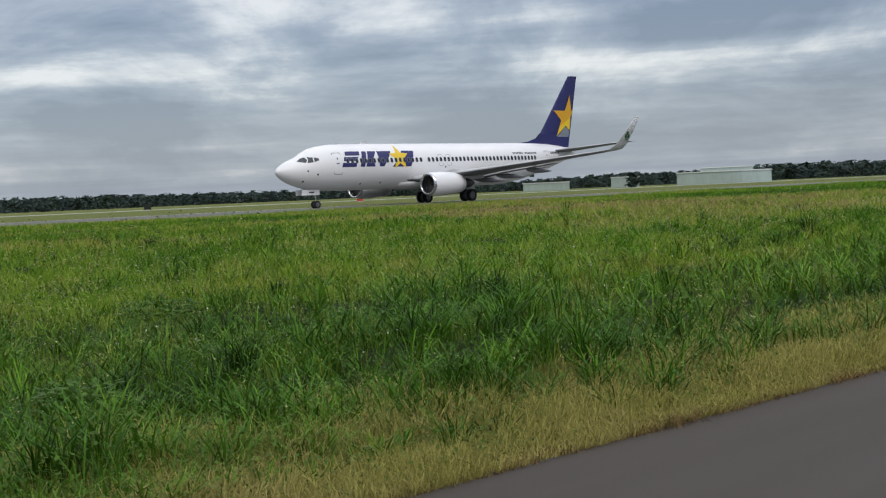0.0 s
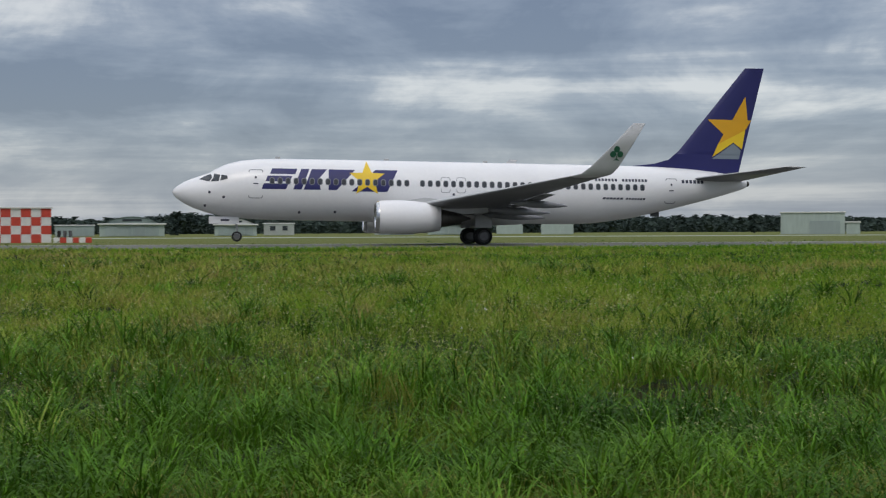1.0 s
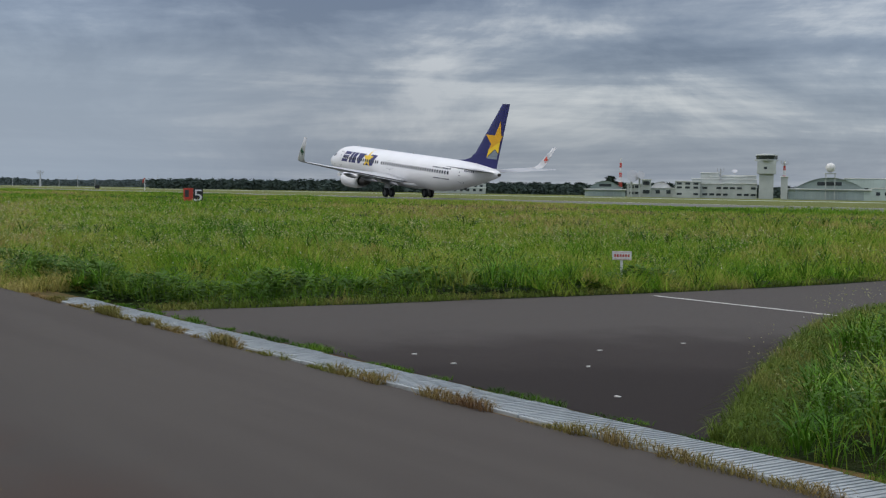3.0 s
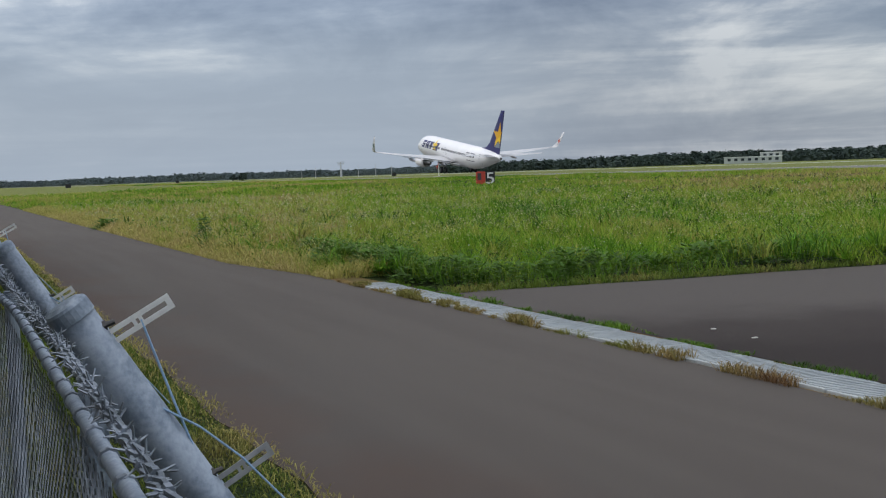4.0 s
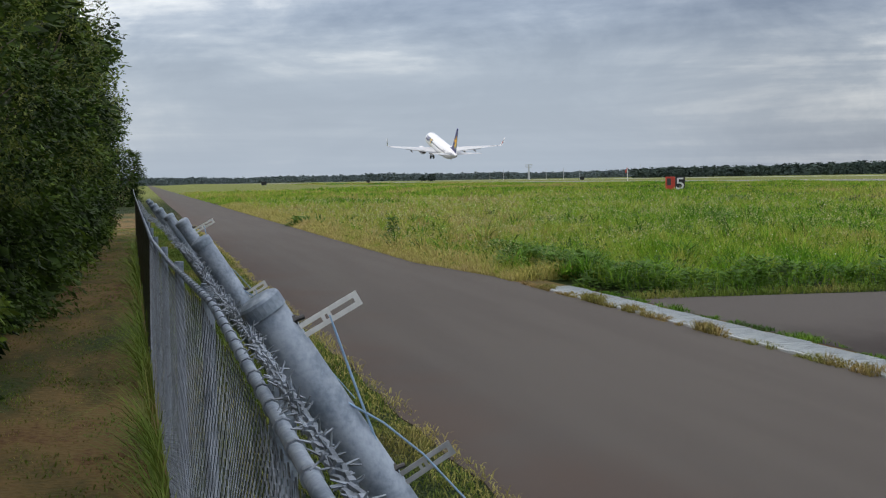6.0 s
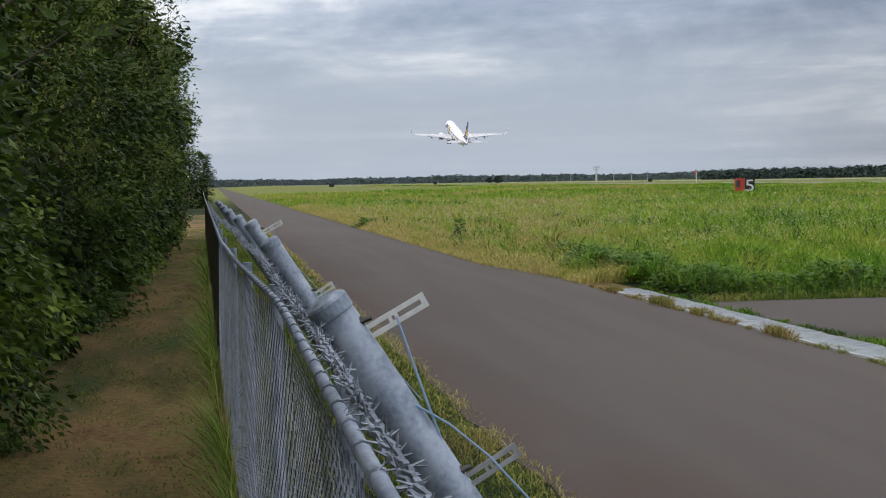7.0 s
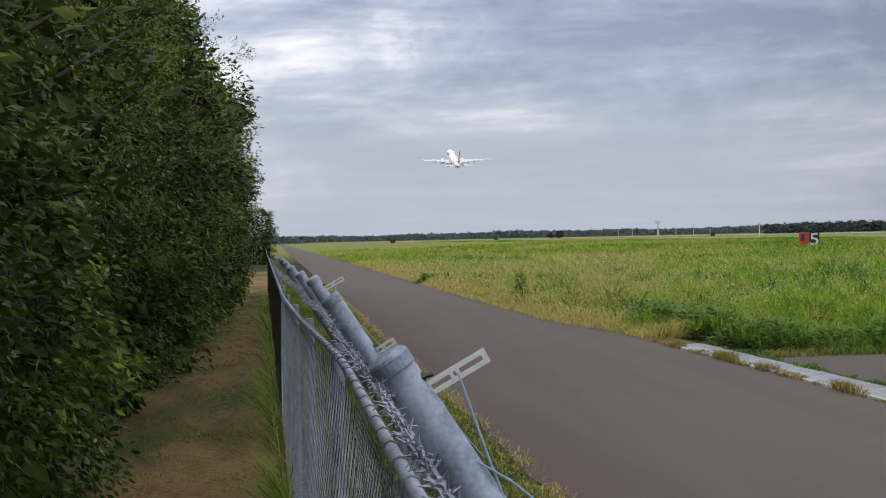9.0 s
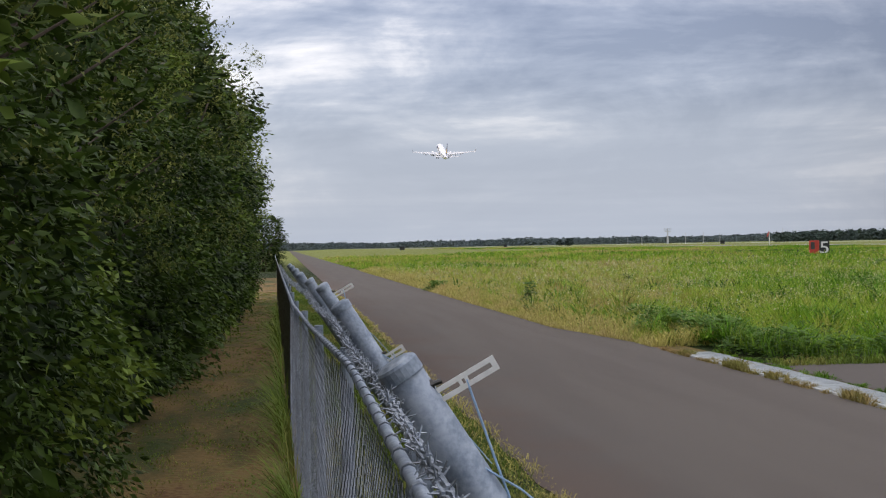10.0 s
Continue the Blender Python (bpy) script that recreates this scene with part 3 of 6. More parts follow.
# flight deck windows
for side in (-1, 1):
    for pts in ([(1.50, 3.98), (2.16, 3.84), (2.36, 4.10), (2.26, 4.33), (1.95, 4.24)], [(2.25, 3.83), (2.78, 3.87), (2.86, 4.28), (2.46, 4.36), (2.44, 4.10)], [(2.88, 3.89), (3.34, 4.02), (3.32, 4.22), (2.95, 4.29)]):
        bm = bmesh.new()
        add_patch(bm, pts, on_hull(side, 0.014), 0.05, 0.12)
        part("cockpit_window", bm, M_COCKPIT, body, "dark cockpit pane", smooth=True)
for s, z in ((6.5, 5.45), (13.6, 5.46), (20.2, 5.46)):
    part("antenna", box_bm(s - GEAR - 0.16, s - GEAR + 0.16, -0.02, 0.02, z - AXLE - 0.02, z - AXLE + 0.12, bevel=0.008), M_WING, airliner)


# lifting surfaces
def foil(chord, thick, n=9):
    """Outline of a wing section, from the trailing edge over the top and back."""
    xs = [(1 - math.cos(math.pi * i / n)) / 2 for i in range(n + 1)]
    yt = [5 * thick * (0.2969 * math.sqrt(x) - 0.126 * x - 0.3516 * x * x + 0.2843 * x ** 3 - 0.1036 * x ** 4) for x in xs]
    up = [(x * chord, y * chord) for x, y in zip(xs, yt)]
    return up[::-1] + [(x, -0.8 * y) for x, y in up[1:-1]]


def loft(sections, upright=False):
    """sections: leading edge (s, y, z), chord, thickness share, lean of the section in degrees."""
    bm = bmesh.new()
    rings = []
    for (s, y, z), c, th, lean in sections:
        ca, sa = math.cos(radians(lean)), math.sin(radians(lean))
        rings.append([bm.verts.new(P(s + u, y - v * sa, z + v * ca)) for u, v in foil(c, th)])
    n = len(rings[0])
    for r, q in zip(rings, rings[1:]):
        for i in range(n):
            bm.faces.new((r[i], r[(i + 1) % n], q[(i + 1) % n], q[i]))
    bm.faces.new(rings[0])
    bm.faces.new(rings[-1][::-1])
    bmesh.ops.recalc_face_normals(bm, faces=bm.faces)
    # downward faces get the darker skin that paints in their shade
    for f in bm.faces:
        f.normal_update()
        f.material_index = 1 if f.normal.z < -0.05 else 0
    return bm


WINGS = []
for side in (-1, 1):
    tag = "grey swept wing"
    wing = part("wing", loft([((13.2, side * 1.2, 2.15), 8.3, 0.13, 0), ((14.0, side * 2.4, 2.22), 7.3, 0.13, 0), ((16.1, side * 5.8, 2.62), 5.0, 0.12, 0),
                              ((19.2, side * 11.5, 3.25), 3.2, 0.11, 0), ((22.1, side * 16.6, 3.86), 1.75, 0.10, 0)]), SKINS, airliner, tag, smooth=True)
    WINGS.append(wing)
    wing["side"] = side
    lift = [((22.1, side * 16.6, 3.86), 1.75, 0.10, 0), ((22.55, side * 17.05, 3.98), 1.70, 0.09, side * 35), ((23.0, side * 17.32, 4.35), 1.55, 0.08, side * 66), ((24.1, side * 17.62, 5.5), 1.1, 0.08, side * 78), ((25.2, side * 17.85, 6.72), 0.68, 0.08, side * 80)]
    wl = part("winglet", loft(lift), [M_LET, M_LET], wing, "pale grey blended winglet", smooth=True)
    # trefoil on both faces of the winglet
    bm = bmesh.new()
    for face in (-1, 1):
        def on_let(u, v, face=face, side=side):
            k = (v - 4.35) / (6.72 - 4.35)
            return P(u, side * (17.36 + 0.47 * k) + face * 0.075, v)
        for cu, cv in ((24.38, 5.32), (24.18, 5.05), (24.58, 5.05)):
            add_patch(bm, [(cu + 0.17 * math.cos(2 * math.pi * i / 14), cv + 0.17 * math.sin(2 * math.pi * i / 14)) for i in range(14)], on_let, 0.06)
        add_patch(bm, [(24.22, 4.72), (24.54, 4.72), (24.41, 4.82), (24.38, 5.15), (24.35, 4.82)], on_let, 0.06)
    part("trefoil", bm, M_CLOVER if side < 0 else M_RED, wl, "clover mark" if side < 0 else "red mark")
    # flaps, slightly lowered, and their track fairings
    for (sa, ya, za, ca), (sb, yb, zb, cb) in (((21.35, 2.3, 2.02, 1.15), (21.15, 5.7, 2.42, 1.0)), ((21.1, 5.9, 2.45, 1.0), (22.05, 11.4, 3.04, 0.75))):
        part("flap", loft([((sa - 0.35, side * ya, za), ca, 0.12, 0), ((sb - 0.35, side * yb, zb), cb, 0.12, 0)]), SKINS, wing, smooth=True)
    for s, y, z, ln in ((19.4, 3.9, 2.02, 4.1), (19.3, 6.7, 2.28, 3.9), (20.1, 9.6, 2.66, 3.5)):
        pts = [P(s + ln * k, side * y, z - 0.08 - 0.16 * k) for k in (0, 0.12, 0.35, 0.6, 0.85, 1.0)]
        part("flap_fairing", tube_bm(pts, [0.03, 0.15, 0.24, 0.23, 0.13, 0.02], 10), M_WINGSHADE, wing, smooth=True)
    # engine
    ey, ez = side * 4.83, 1.66
    bm = bmesh.new()
    prof = [(12.55, 0.80), (12.48, 0.88), (12.55, 0.96), (12.9, 1.05), (13.7, 1.09), (14.8, 1.07), (15.8, 0.97), (16.55, 0.84), (16.5, 0.74), (15.6, 0.72)]
    def ringed(bm, prof, n=32, flat=0.94):
        rings = [[bm.verts.new(P(s, ey + r * math.sin(2 * math.pi * i / n), ez + r * math.cos(2 * math.pi * i / n) * (flat if math.cos(2 * math.pi * i / n) < 0 else 1))) for i in range(n)] for s, r in prof]
        for r, q in zip(rings, rings[1:]):
            for i in range(n):
                bm.faces.new((r[i], q[i], q[(i + 1) % n], r[(i + 1) % n]))
        return rings
    ringed(bm, prof[2:])
    engine = part("engine", bm, M_WHITE, airliner, "white engine nacelle", smooth=True)
    bm = bmesh.new()
    ringed(bm, [(13.3, 0.78), (12.75, 0.78), (12.55, 0.80), (12.48, 0.88), (12.55, 0.962), (12.72, 1.012)])
    part("intake_lip", bm, M_LIP, engine, "bare metal intake lip", smooth=True)
    bm = bmesh.new()
    r = ringed(bm, [(13.3, 0.79), (13.35, 0.30), (13.1, 0.15), (12.95, 0.01)], 24)
    part("fan", bm, M_FAN, engine, "dark fan disc", smooth=True)
    for i in range(18):
        bm = bmesh.new()
        a = 2 * math.pi * i / 18
        q = [(0.26, a, 13.32), (0.77, a + 0.05, 13.26), (0.77, a + 0.30, 13.33), (0.26, a + 0.24, 13.36)]
        bm.faces.new([bm.verts.new(P(s - 0.02, ey + r * math.sin(b), ez + r * math.cos(b))) for r, b, s in q])
        part("fan_blade", bm, M_DARKMETAL, engine)
    bm = bmesh.new()
    ringed(bm, [(15.6, 0.70), (16.5, 0.62), (17.4, 0.46), (17.9, 0.36), (17.85, 0.28), (18.5, 0.04)], 24)
    part("exhaust_cone", bm, M_DARKMETAL, engine, "dark exhaust nozzle", smooth=True)
    bm = bmesh.new()
    secs = [(14.0, 2.68, 2.50, 0.10), (15.6, 2.92, 2.2, 0.20), (17.6, 2.75, 1.9, 0.22), (19.6, 2.35, 2.05, 0.08)]
    rings = [[bm.verts.new(P(s, ey + y * w, z)) for y, z in ((-1, b), (1, b), (0.8, t), (-0.8, t))] for s, t, b, w in secs]
    for a, b in zip(rings, rings[1:]):
        for i in range(4):
            bm.faces.new((a[i], a[(i + 1) % 4], b[(i + 1) % 4], b[i]))
    part("pylon", bm, M_WING, engine)
    # main gear
    gy = side * 2.86
    gear = part("main_gear", tube_bm([P(GEAR, gy, 0.56), P(GEAR, gy, 1.2), P(GEAR - 0.05, gy * 1.03, 2.2)], [0.10, 0.12, 0.16], 10), M_STRUT, airliner, "main landing gear leg", smooth=True)
    part("side_brace", tube_bm([P(GEAR, gy, 1.15), P(GEAR - 0.1, gy * 0.45, 1.75)], 0.06, 8), M_STRUT, gear)
    part("gear_door", box_bm(-0.55, 0.55, gy + side * 0.30, gy + side * 0.34, 0.55, 1.5, 0.01), M_WING, gear)
    for off in (-0.43, 0.43):
        bm = bmesh.new()
        w = [(-0.19, 0.40), (-0.2, 0.47), (-0.15, 0.54), (0, 0.56), (0.15, 0.54), (0.2, 0.47), (0.19, 0.40)]
        rr = [[bm.verts.new((r * math.cos(2 * math.pi * i / 24), gy + off + u, r * math.sin(2 * math.pi * i / 24))) for i in range(24)] for u, r in w]
        for a, b in zip(rr, rr[1:]):
            for i in range(24):
                bm.faces.new((a[i], a[(i + 1) % 24], b[(i + 1) % 24], b[i]))
        tyre = part("wheel", bm, M_TYRE, gear, "black main wheel tyre", smooth=True)
        part("hub", tube_bm([(0, gy + off - 0.15, 0), (0, gy + off - 0.08, 0), (0, gy + off + 0.08, 0), (0, gy + off + 0.15, 0)], [0.27, 0.41, 0.41, 0.27], 20), M_HUB, tyre, "grey wheel hub")

# belly fairing
bm = bmesh.new()
rings = []
for s, k in ((11.6, 0.02), (13.0, 0.75), (15.0, 1.0), (20.5, 1.0), (22.5, 0.75), (24.6, 0.02)):
    rings.append([bm.verts.new(P(s, 2.15 * k * math.sin(a) + 0.001 * a, 1.95 - (0.30 + 0.38 * k) * math.cos(a))) for a in [radians(d) for d in range(-95, 96, 10)]])
for a, b in zip(rings, rings[1:]):
    for i in range(len(a) - 1):
        bm.faces.new((a[i], a[i + 1], b[i + 1], b[i]))
part("belly_fairing", bm, M_WHITE, airliner, smooth=True)

# fin and tailplane
FIN = [(30.0, 5.42), (31.8, 5.62), (32.9, 5.95), (33.5, 6.5), (37.95, 12.05), (38.15, 12.27), (39.47, 12.30), (37.75, 5.0), (33.5, 4.95), (30.0, 5.2)]
bm = bmesh.new()
def fin_half(s, z):
    """Half thickness of the fin at a place."""
    le = 33.5 + (z - 6.5) / 5.55 * 4.45 if z > 6.4 else 30.0
    te = 37.75 + (z - 5.0) / 7.3 * 1.72
    k = min(max((s - le) / max(te - le, 0.1), 0), 1)
    return 0.02 + (0.55 - 0.030 * (z - 5)) * 0.62 * math.sqrt(k) * (1 - k) + 0.0
for side in (-1, 1):
    add_patch(bm, FIN, lambda s, z, side=side: P(s, side * fin_half(s, z), z), 0.15, 0.2)
bmesh.ops.remove_doubles(bm, verts=bm.verts, dist=0.0005)
edge = [e for e in bm.edges if e.is_boundary]
bmesh.ops.recalc_face_normals(bm, faces=bm.faces)
fin = part("fin", bm, M_BLUE, airliner, "dark blue tail fin", smooth=True)
bm = bmesh.new()
n = len(FIN)
for i in range(n):
    (sa, za), (sb, zb) = FIN[i], FIN[(i + 1) % n]
    bm.faces.new([bm.verts.new(P(s, y, z)) for s, y, z in ((sa, -0.022, za), (sb, -0.022, zb), (sb, 0.022, zb), (sa, 0.022, za))])
part("fin_edge", bm, M_BLUE, fin)
TOPSTAR = [(38.15, 10.35), (37.25, 8.72), (35.5, 8.72), (36.62, 7.72), (36.25, 7.05), (38.2, 8.05), (38.62, 8.72), (38.35, 8.72)]
LOWSTAR = [(36.25, 7.05), (35.85, 6.15), (37.35, 7.18), (37.98, 6.72), (38.2, 8.05)]
GREYTIP = [(35.85, 6.05), (37.78, 6.05), (37.9, 6.66), (37.35, 7.12)]
for name, poly, m in (("star_upper", TOPSTAR, M_AMBER), ("star_lower", LOWSTAR, M_YELLOW), ("star_base", GREYTIP, M_STARGREY)):
    bm = bmesh.new()
    for side in (-1, 1):
        add_patch(bm, poly, lambda s, z, side=side: P(s, side * (fin_half(s, z) + 0.030), z), 0.12, 0.25)
    part(name, bm, m, fin, {"star_upper": "amber upper star", "star_lower": "yellow lower star", "star_base": "grey triangle"}[name], smooth=True)
for side in (-1, 1):
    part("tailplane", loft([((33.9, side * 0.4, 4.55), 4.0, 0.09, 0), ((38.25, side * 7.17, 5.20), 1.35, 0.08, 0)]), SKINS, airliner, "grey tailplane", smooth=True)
part("tail_exhaust", tube_bm([P(38.28, 0, 4.37), P(38.5, 0, 4.37)], [0.20, 0.16], 14), M_DARKMETAL, airliner)
part("tail_skid", box_bm(31.6 - GEAR, 32.2 - GEAR, -0.05, 0.05, 2.05 - AXLE, 2.4 - AXLE, 0.02), M_UNDER, airliner)

# nose gear
NG = 3.93
gear = part("nose_gear", tube_bm([P(NG, 0, 0.34), P(NG, 0, 0.9), P(NG - 0.1, 0, 1.75)], [0.06, 0.07, 0.10], 10), M_STRUT, airliner, "nose landing gear leg", smooth=True)
for y in (-0.2, 0.2):
    bm = bmesh.new()
    w = [(-0.09, 0.22), (-0.1, 0.28), (-0.06, 0.335), (0.06, 0.335), (0.1, 0.28), (0.09, 0.22)]
    rr = [[bm.verts.new(P(NG + r * math.cos(2 * math.pi * i / 20), y + u, 0.34 + r * math.sin(2 * math.pi * i / 20))) for i in range(20)] for u, r in w]
    for a, b in zip(rr, rr[1:]):
        for i in range(20):
            bm.faces.new((a[i], a[(i + 1) % 20], b[(i + 1) % 20], b[i]))
    tyre = part("wheel", bm, M_TYRE, gear, "black nose wheel tyre", smooth=True)
    part("hub", tube_bm([P(NG, y - 0.08, 0.34), P(NG, y + 0.08, 0.34)], [0.20, 0.20], 16), M_HUB, tyre)
for y in (-0.42, 0.42):
    d = part("nose_gear_door", box_bm(2.15 - GEAR, 4.05 - GEAR, y - 0.015, y + 0.015, 1.15 - AXLE, 1.62 - AXLE, 0.008), M_WHITE, gear, "white gear door")
    part("number_bar", box_bm(2.9 - GEAR, 3.45 - GEAR, y - 0.022, y + 0.022, 1.33 - AXLE, 1.45 - AXLE), M_INK, d)
# ---- drain, signs and markers beside the runway ----
DRAIN_X0, DRAIN_N, DRAIN_L = -21.7, 37, 0.5
drain = thing("drain", pose(0, 0, 0), "grey concrete drain with ribbed covers along the road", "drain", kind="structure")
bm = bmesh.new()
add_box(bm, -0.245, 0.245, -0.28, 0.28, -0.05, 0.0, 0.008)
for i in range(7):
    add_box(bm, -0.22 + 0.066 * i, -0.19 + 0.066 * i, -0.25, 0.25, 0.0005, 0.007)
COVER = mesh_of(bm, M_DRAIN, "drain_cover")
for i in range(DRAIN_N):
    ob = new("drain_cover", COVER)
    ob.parent = drain
    x = DRAIN_X0 + DRAIN_L * i
    ob.matrix_basis = pose(x, 7.0 + 0.004 * (x + 14), LOW + 0.045 + 0.004 * math.sin(i * 2.1), 0.6 * math.sin(i * 1.3), 0, 0.25 + 0.5 * math.sin(i * 1.7))


def plate_sign():
    """Small board on a post at the mouth of the side road."""
    x, y = -20.85, 18.35
    s = thing("notice_sign", pose(x, y, ground_z(y), 0, 0, 50), "small white notice board on a white post in the grass", "sign")
    part("post", box_bm(-0.028, 0.028, -0.02, 0.02, 0, 0.60, 0.006), M_PAINT, s)
    b = part("board", box_bm(-0.20, 0.20, -0.045, -0.02, 0.57, 0.755, 0.006), M_PAINT, s, "white board with red writing")
    for i in range(6):
        cx = -0.14 + 0.056 * i
        part("lettering_bar", box_bm(cx - 0.018, cx + 0.018, -0.0475, -0.0445, 0.635, 0.69), M_RED, b)
    for z in (0.585, 0.735):
        part("border_line", box_bm(-0.185, 0.185, -0.0475, -0.0445, z, z + 0.006), M_RED, b)


plate_sign()


def text_mesh(ch, size):
    cu = bpy.data.curves.new("digit", "FONT")
    cu.body, cu.size, cu.extrude, cu.align_x = ch, size, 0.006, "CENTER"
    tmp = bpy.data.objects.new("digit_tmp", cu)
    me = bpy.data.meshes.new_from_object(tmp)
    bpy.data.objects.remove(tmp)
    return me


def distance_board(x, y, z, turn, digit, w, h, boxed=True):
    s = thing("distance_marker", pose(x, y, z, 0, 0, turn), "black distance board with a white 5" + (" and orange-red side" if boxed else " on steel legs"), "marker", "runway distance markers")
    face = part("face", box_bm(-w / 2, w / 2, -0.12, 0.0, 0.15, 0.15 + h, 0.015), M_BLACK, s, "black board face")
    me = text_mesh(digit, h * 1.28)
    me.materials.append(M_PAINT)
    d = new("digit", me)
    d.parent = face
    d.matrix_basis = pose(0, -0.135, 0.15 + h * 0.06, 90, 0, 0) @ Matrix.Diagonal((1.25, 1.0, 1.0, 1.0))
    for fx in (-w * 1.3, w * 0.3) if boxed else (-w * 0.3, w * 0.3):
        part("leg", box_bm(fx - 0.04, fx + 0.04, -0.05, 0.05, -0.1, 0.17), M_GALV, s)
    if not boxed:
        return
    side = part("housing", box_bm(-w / 2 - w * 1.02, -w / 2 - 0.02, -0.02, 0.5, 0.15, 0.15 + h * 1.02, 0.02), M_RED, s, "orange-red housing")
    part("access_panel", box_bm(-w / 2 - w * 0.85, -w / 2 - w * 0.45, -0.032, -0.018, 0.15 + h * 0.35, 0.15 + h * 0.9), M_DARKMETAL, side)


distance_board(-102.8, 43.6, ground_z(43.6) - 0.05, 66, "5", 0.80, 1.08)
distance_board(-77.0, 120.5, 0.0, 33, "5", 1.0, 1.05, boxed=False)


def place_at(az, r, z=0.0, turn=None):
    a = radians(az)
    return pose(-r * math.sin(a), r * math.cos(a), z, 0, 0, az if turn is None else turn)


def checker_hut():
    """Red and white chequered hut with its low annex."""
    s = thing("checkered_hut", place_at(9.95, 124), "red and white checkered equipment hut beside the runway", "hut")
    w, h, n, k = 5.2, 3.1, 6, 4
    wall = part("wall", box_bm(-w / 2, w / 2, 0, 3.0, 0, h, 0.03), M_PAINT, s)
    for i in range(n):
        for j in range(k):
            if (i + j) % 2 == 0:
                part("panel", box_bm(-w / 2 + w * i / n, -w / 2 + w * (i + 1) / n, -0.02, 0.004, h * j / k, h * (j + 1) / k), M_RED, wall)
    for i in range(3):
        for j in range(k):
            if (i + j) % 2 == 1:
                part("panel", box_bm(w / 2 - 0.004, w / 2 + 0.02, 1.0 * i, 1.0 * (i + 1), h * j / k, h * (j + 1) / k), M_RED, wall)
    part("roof", box_bm(-w / 2 - 0.15, w / 2 + 0.15, -0.15, 3.15, h, h + 0.14, 0.02), M_PAINT, s)
    for i in range(3):
        part("vent", tube_bm([(w / 2 + 0.7 + 0.5 * i, 0.5, 0), (w / 2 + 0.7 + 0.5 * i, 0.5, 1.1)], 0.16, 10), M_UNDER if i else M_TYRE, s)
    b = thing("barrier_block", place_at(7.9, 121), "low red and white barrier block on the runway verge", "barrier")
    for i in range(6):
        part("block", box_bm(-1.6 + 0.55 * i, -1.07 + 0.55 * i, 0, 0.8, 0, 0.48, 0.03), M_RED if i % 2 else M_PAINT, b)


checker_hut()
for az, r, k in ((19.14, 128, 0.42), (-41.47, 215, 1.0)):
    s = thing("marker_box", place_at(az, r), "small orange-red marker box on the runway verge", "marker", "verge marker boxes")
    part("case", box_bm(-k / 2, k / 2, 0, k, 0.1, 0.1 + k, 0.03), M_RED, s)
    part("base", box_bm(-k / 2 - 0.05, k / 2 + 0.05, -0.05, k + 0.05, 0, 0.11), M_CONCRETE, s)


# ---- far buildings ----
def height(el, r):
    return r * math.tan(radians(el)) + EYE.z


def wall_windows(parent, x0, x1, y, z, n, w, h):
    for i in range(n):
        cx = x0 + (x1 - x0) * (i + 0.5) / n
        pane = part("window", box_bm(cx - w / 2, cx + w / 2, y - 0.06, y + 0.02, z, z + h), M_FARGLASS, parent)
        part("sill", box_bm(cx - w / 2 - 0.1, cx + w / 2 + 0.1, y - 0.16, y - 0.001, z - 0.12, z), M_CONCRETE, pane)


def hangar(az0, az1, r, eave, peak, label, roof=None, deep=45.0, band=True, doors=8):
    """Arched hangar that faces the runway, with sliding doors and a dark clerestory."""
    mid = (az0 + az1) / 2
    w = r * math.tan(radians(abs(az1 - az0) / 2))
    he, hp = height(eave, r), height(peak, r)
    s = thing("hangar", place_at(mid, r), label, "hangar", "arched hangars")
    n = 18
    arc = [(-w * 0.86 + 2 * w * 0.86 * i / n, he + (hp - he) * (1 - (2 * i / n - 1) ** 2)) for i in range(n + 1)]
    bm = bmesh.new()
    a = [bm.verts.new((x, 1.6, z)) for x, z in arc]
    b = [bm.verts.new((x, deep, z)) for x, z in arc]
    for i in range(n):
        bm.faces.new((a[i], a[i + 1], b[i + 1], b[i]))
    bm.faces.new([bm.verts.new((x, 2.2, z)) for x, z in [(-w * 0.86, he - 0.4)] + arc + [(w * 0.86, he - 0.4)]])
    bm.faces.new([bm.verts.new((x, deep - 0.5, z)) for x, z in [(-w * 0.86, 0)] + arc + [(w * 0.86, 0)]])
    part("roof", bm, roof or M_HANGARROOF, s, smooth=False)
    wl = part("wall", box_bm(-w, w, 0.8, deep, 0, he - 0.3), M_GREENWALL, s)
    part("eave", box_bm(-w - 0.4, w + 0.4, 0.0, 2.0, he - 0.35, he + 0.05, 0.05), M_LIGHTROOF, s)
    for i in range(doors):
        x0, x1 = -w * 0.84 + 1.68 * w * i / doors, -w * 0.84 + 1.68 * w * (i + 1) / doors
        o = 0.12 if i % 2 else 0.28
        part("door_leaf", box_bm(x0 + 0.05, x1 - 0.05, 0.8 - o, 0.81, 0.1, he - 0.7, 0.03), M_HANGARDOOR, s)
    if band:
        part("clerestory", box_bm(-w * 0.30, w * 0.30, 2.05, 2.3, he + (hp - he) * 0.30, he + (hp - he) * 0.62), M_FARGLASS, s)
    return s, w, he, hp


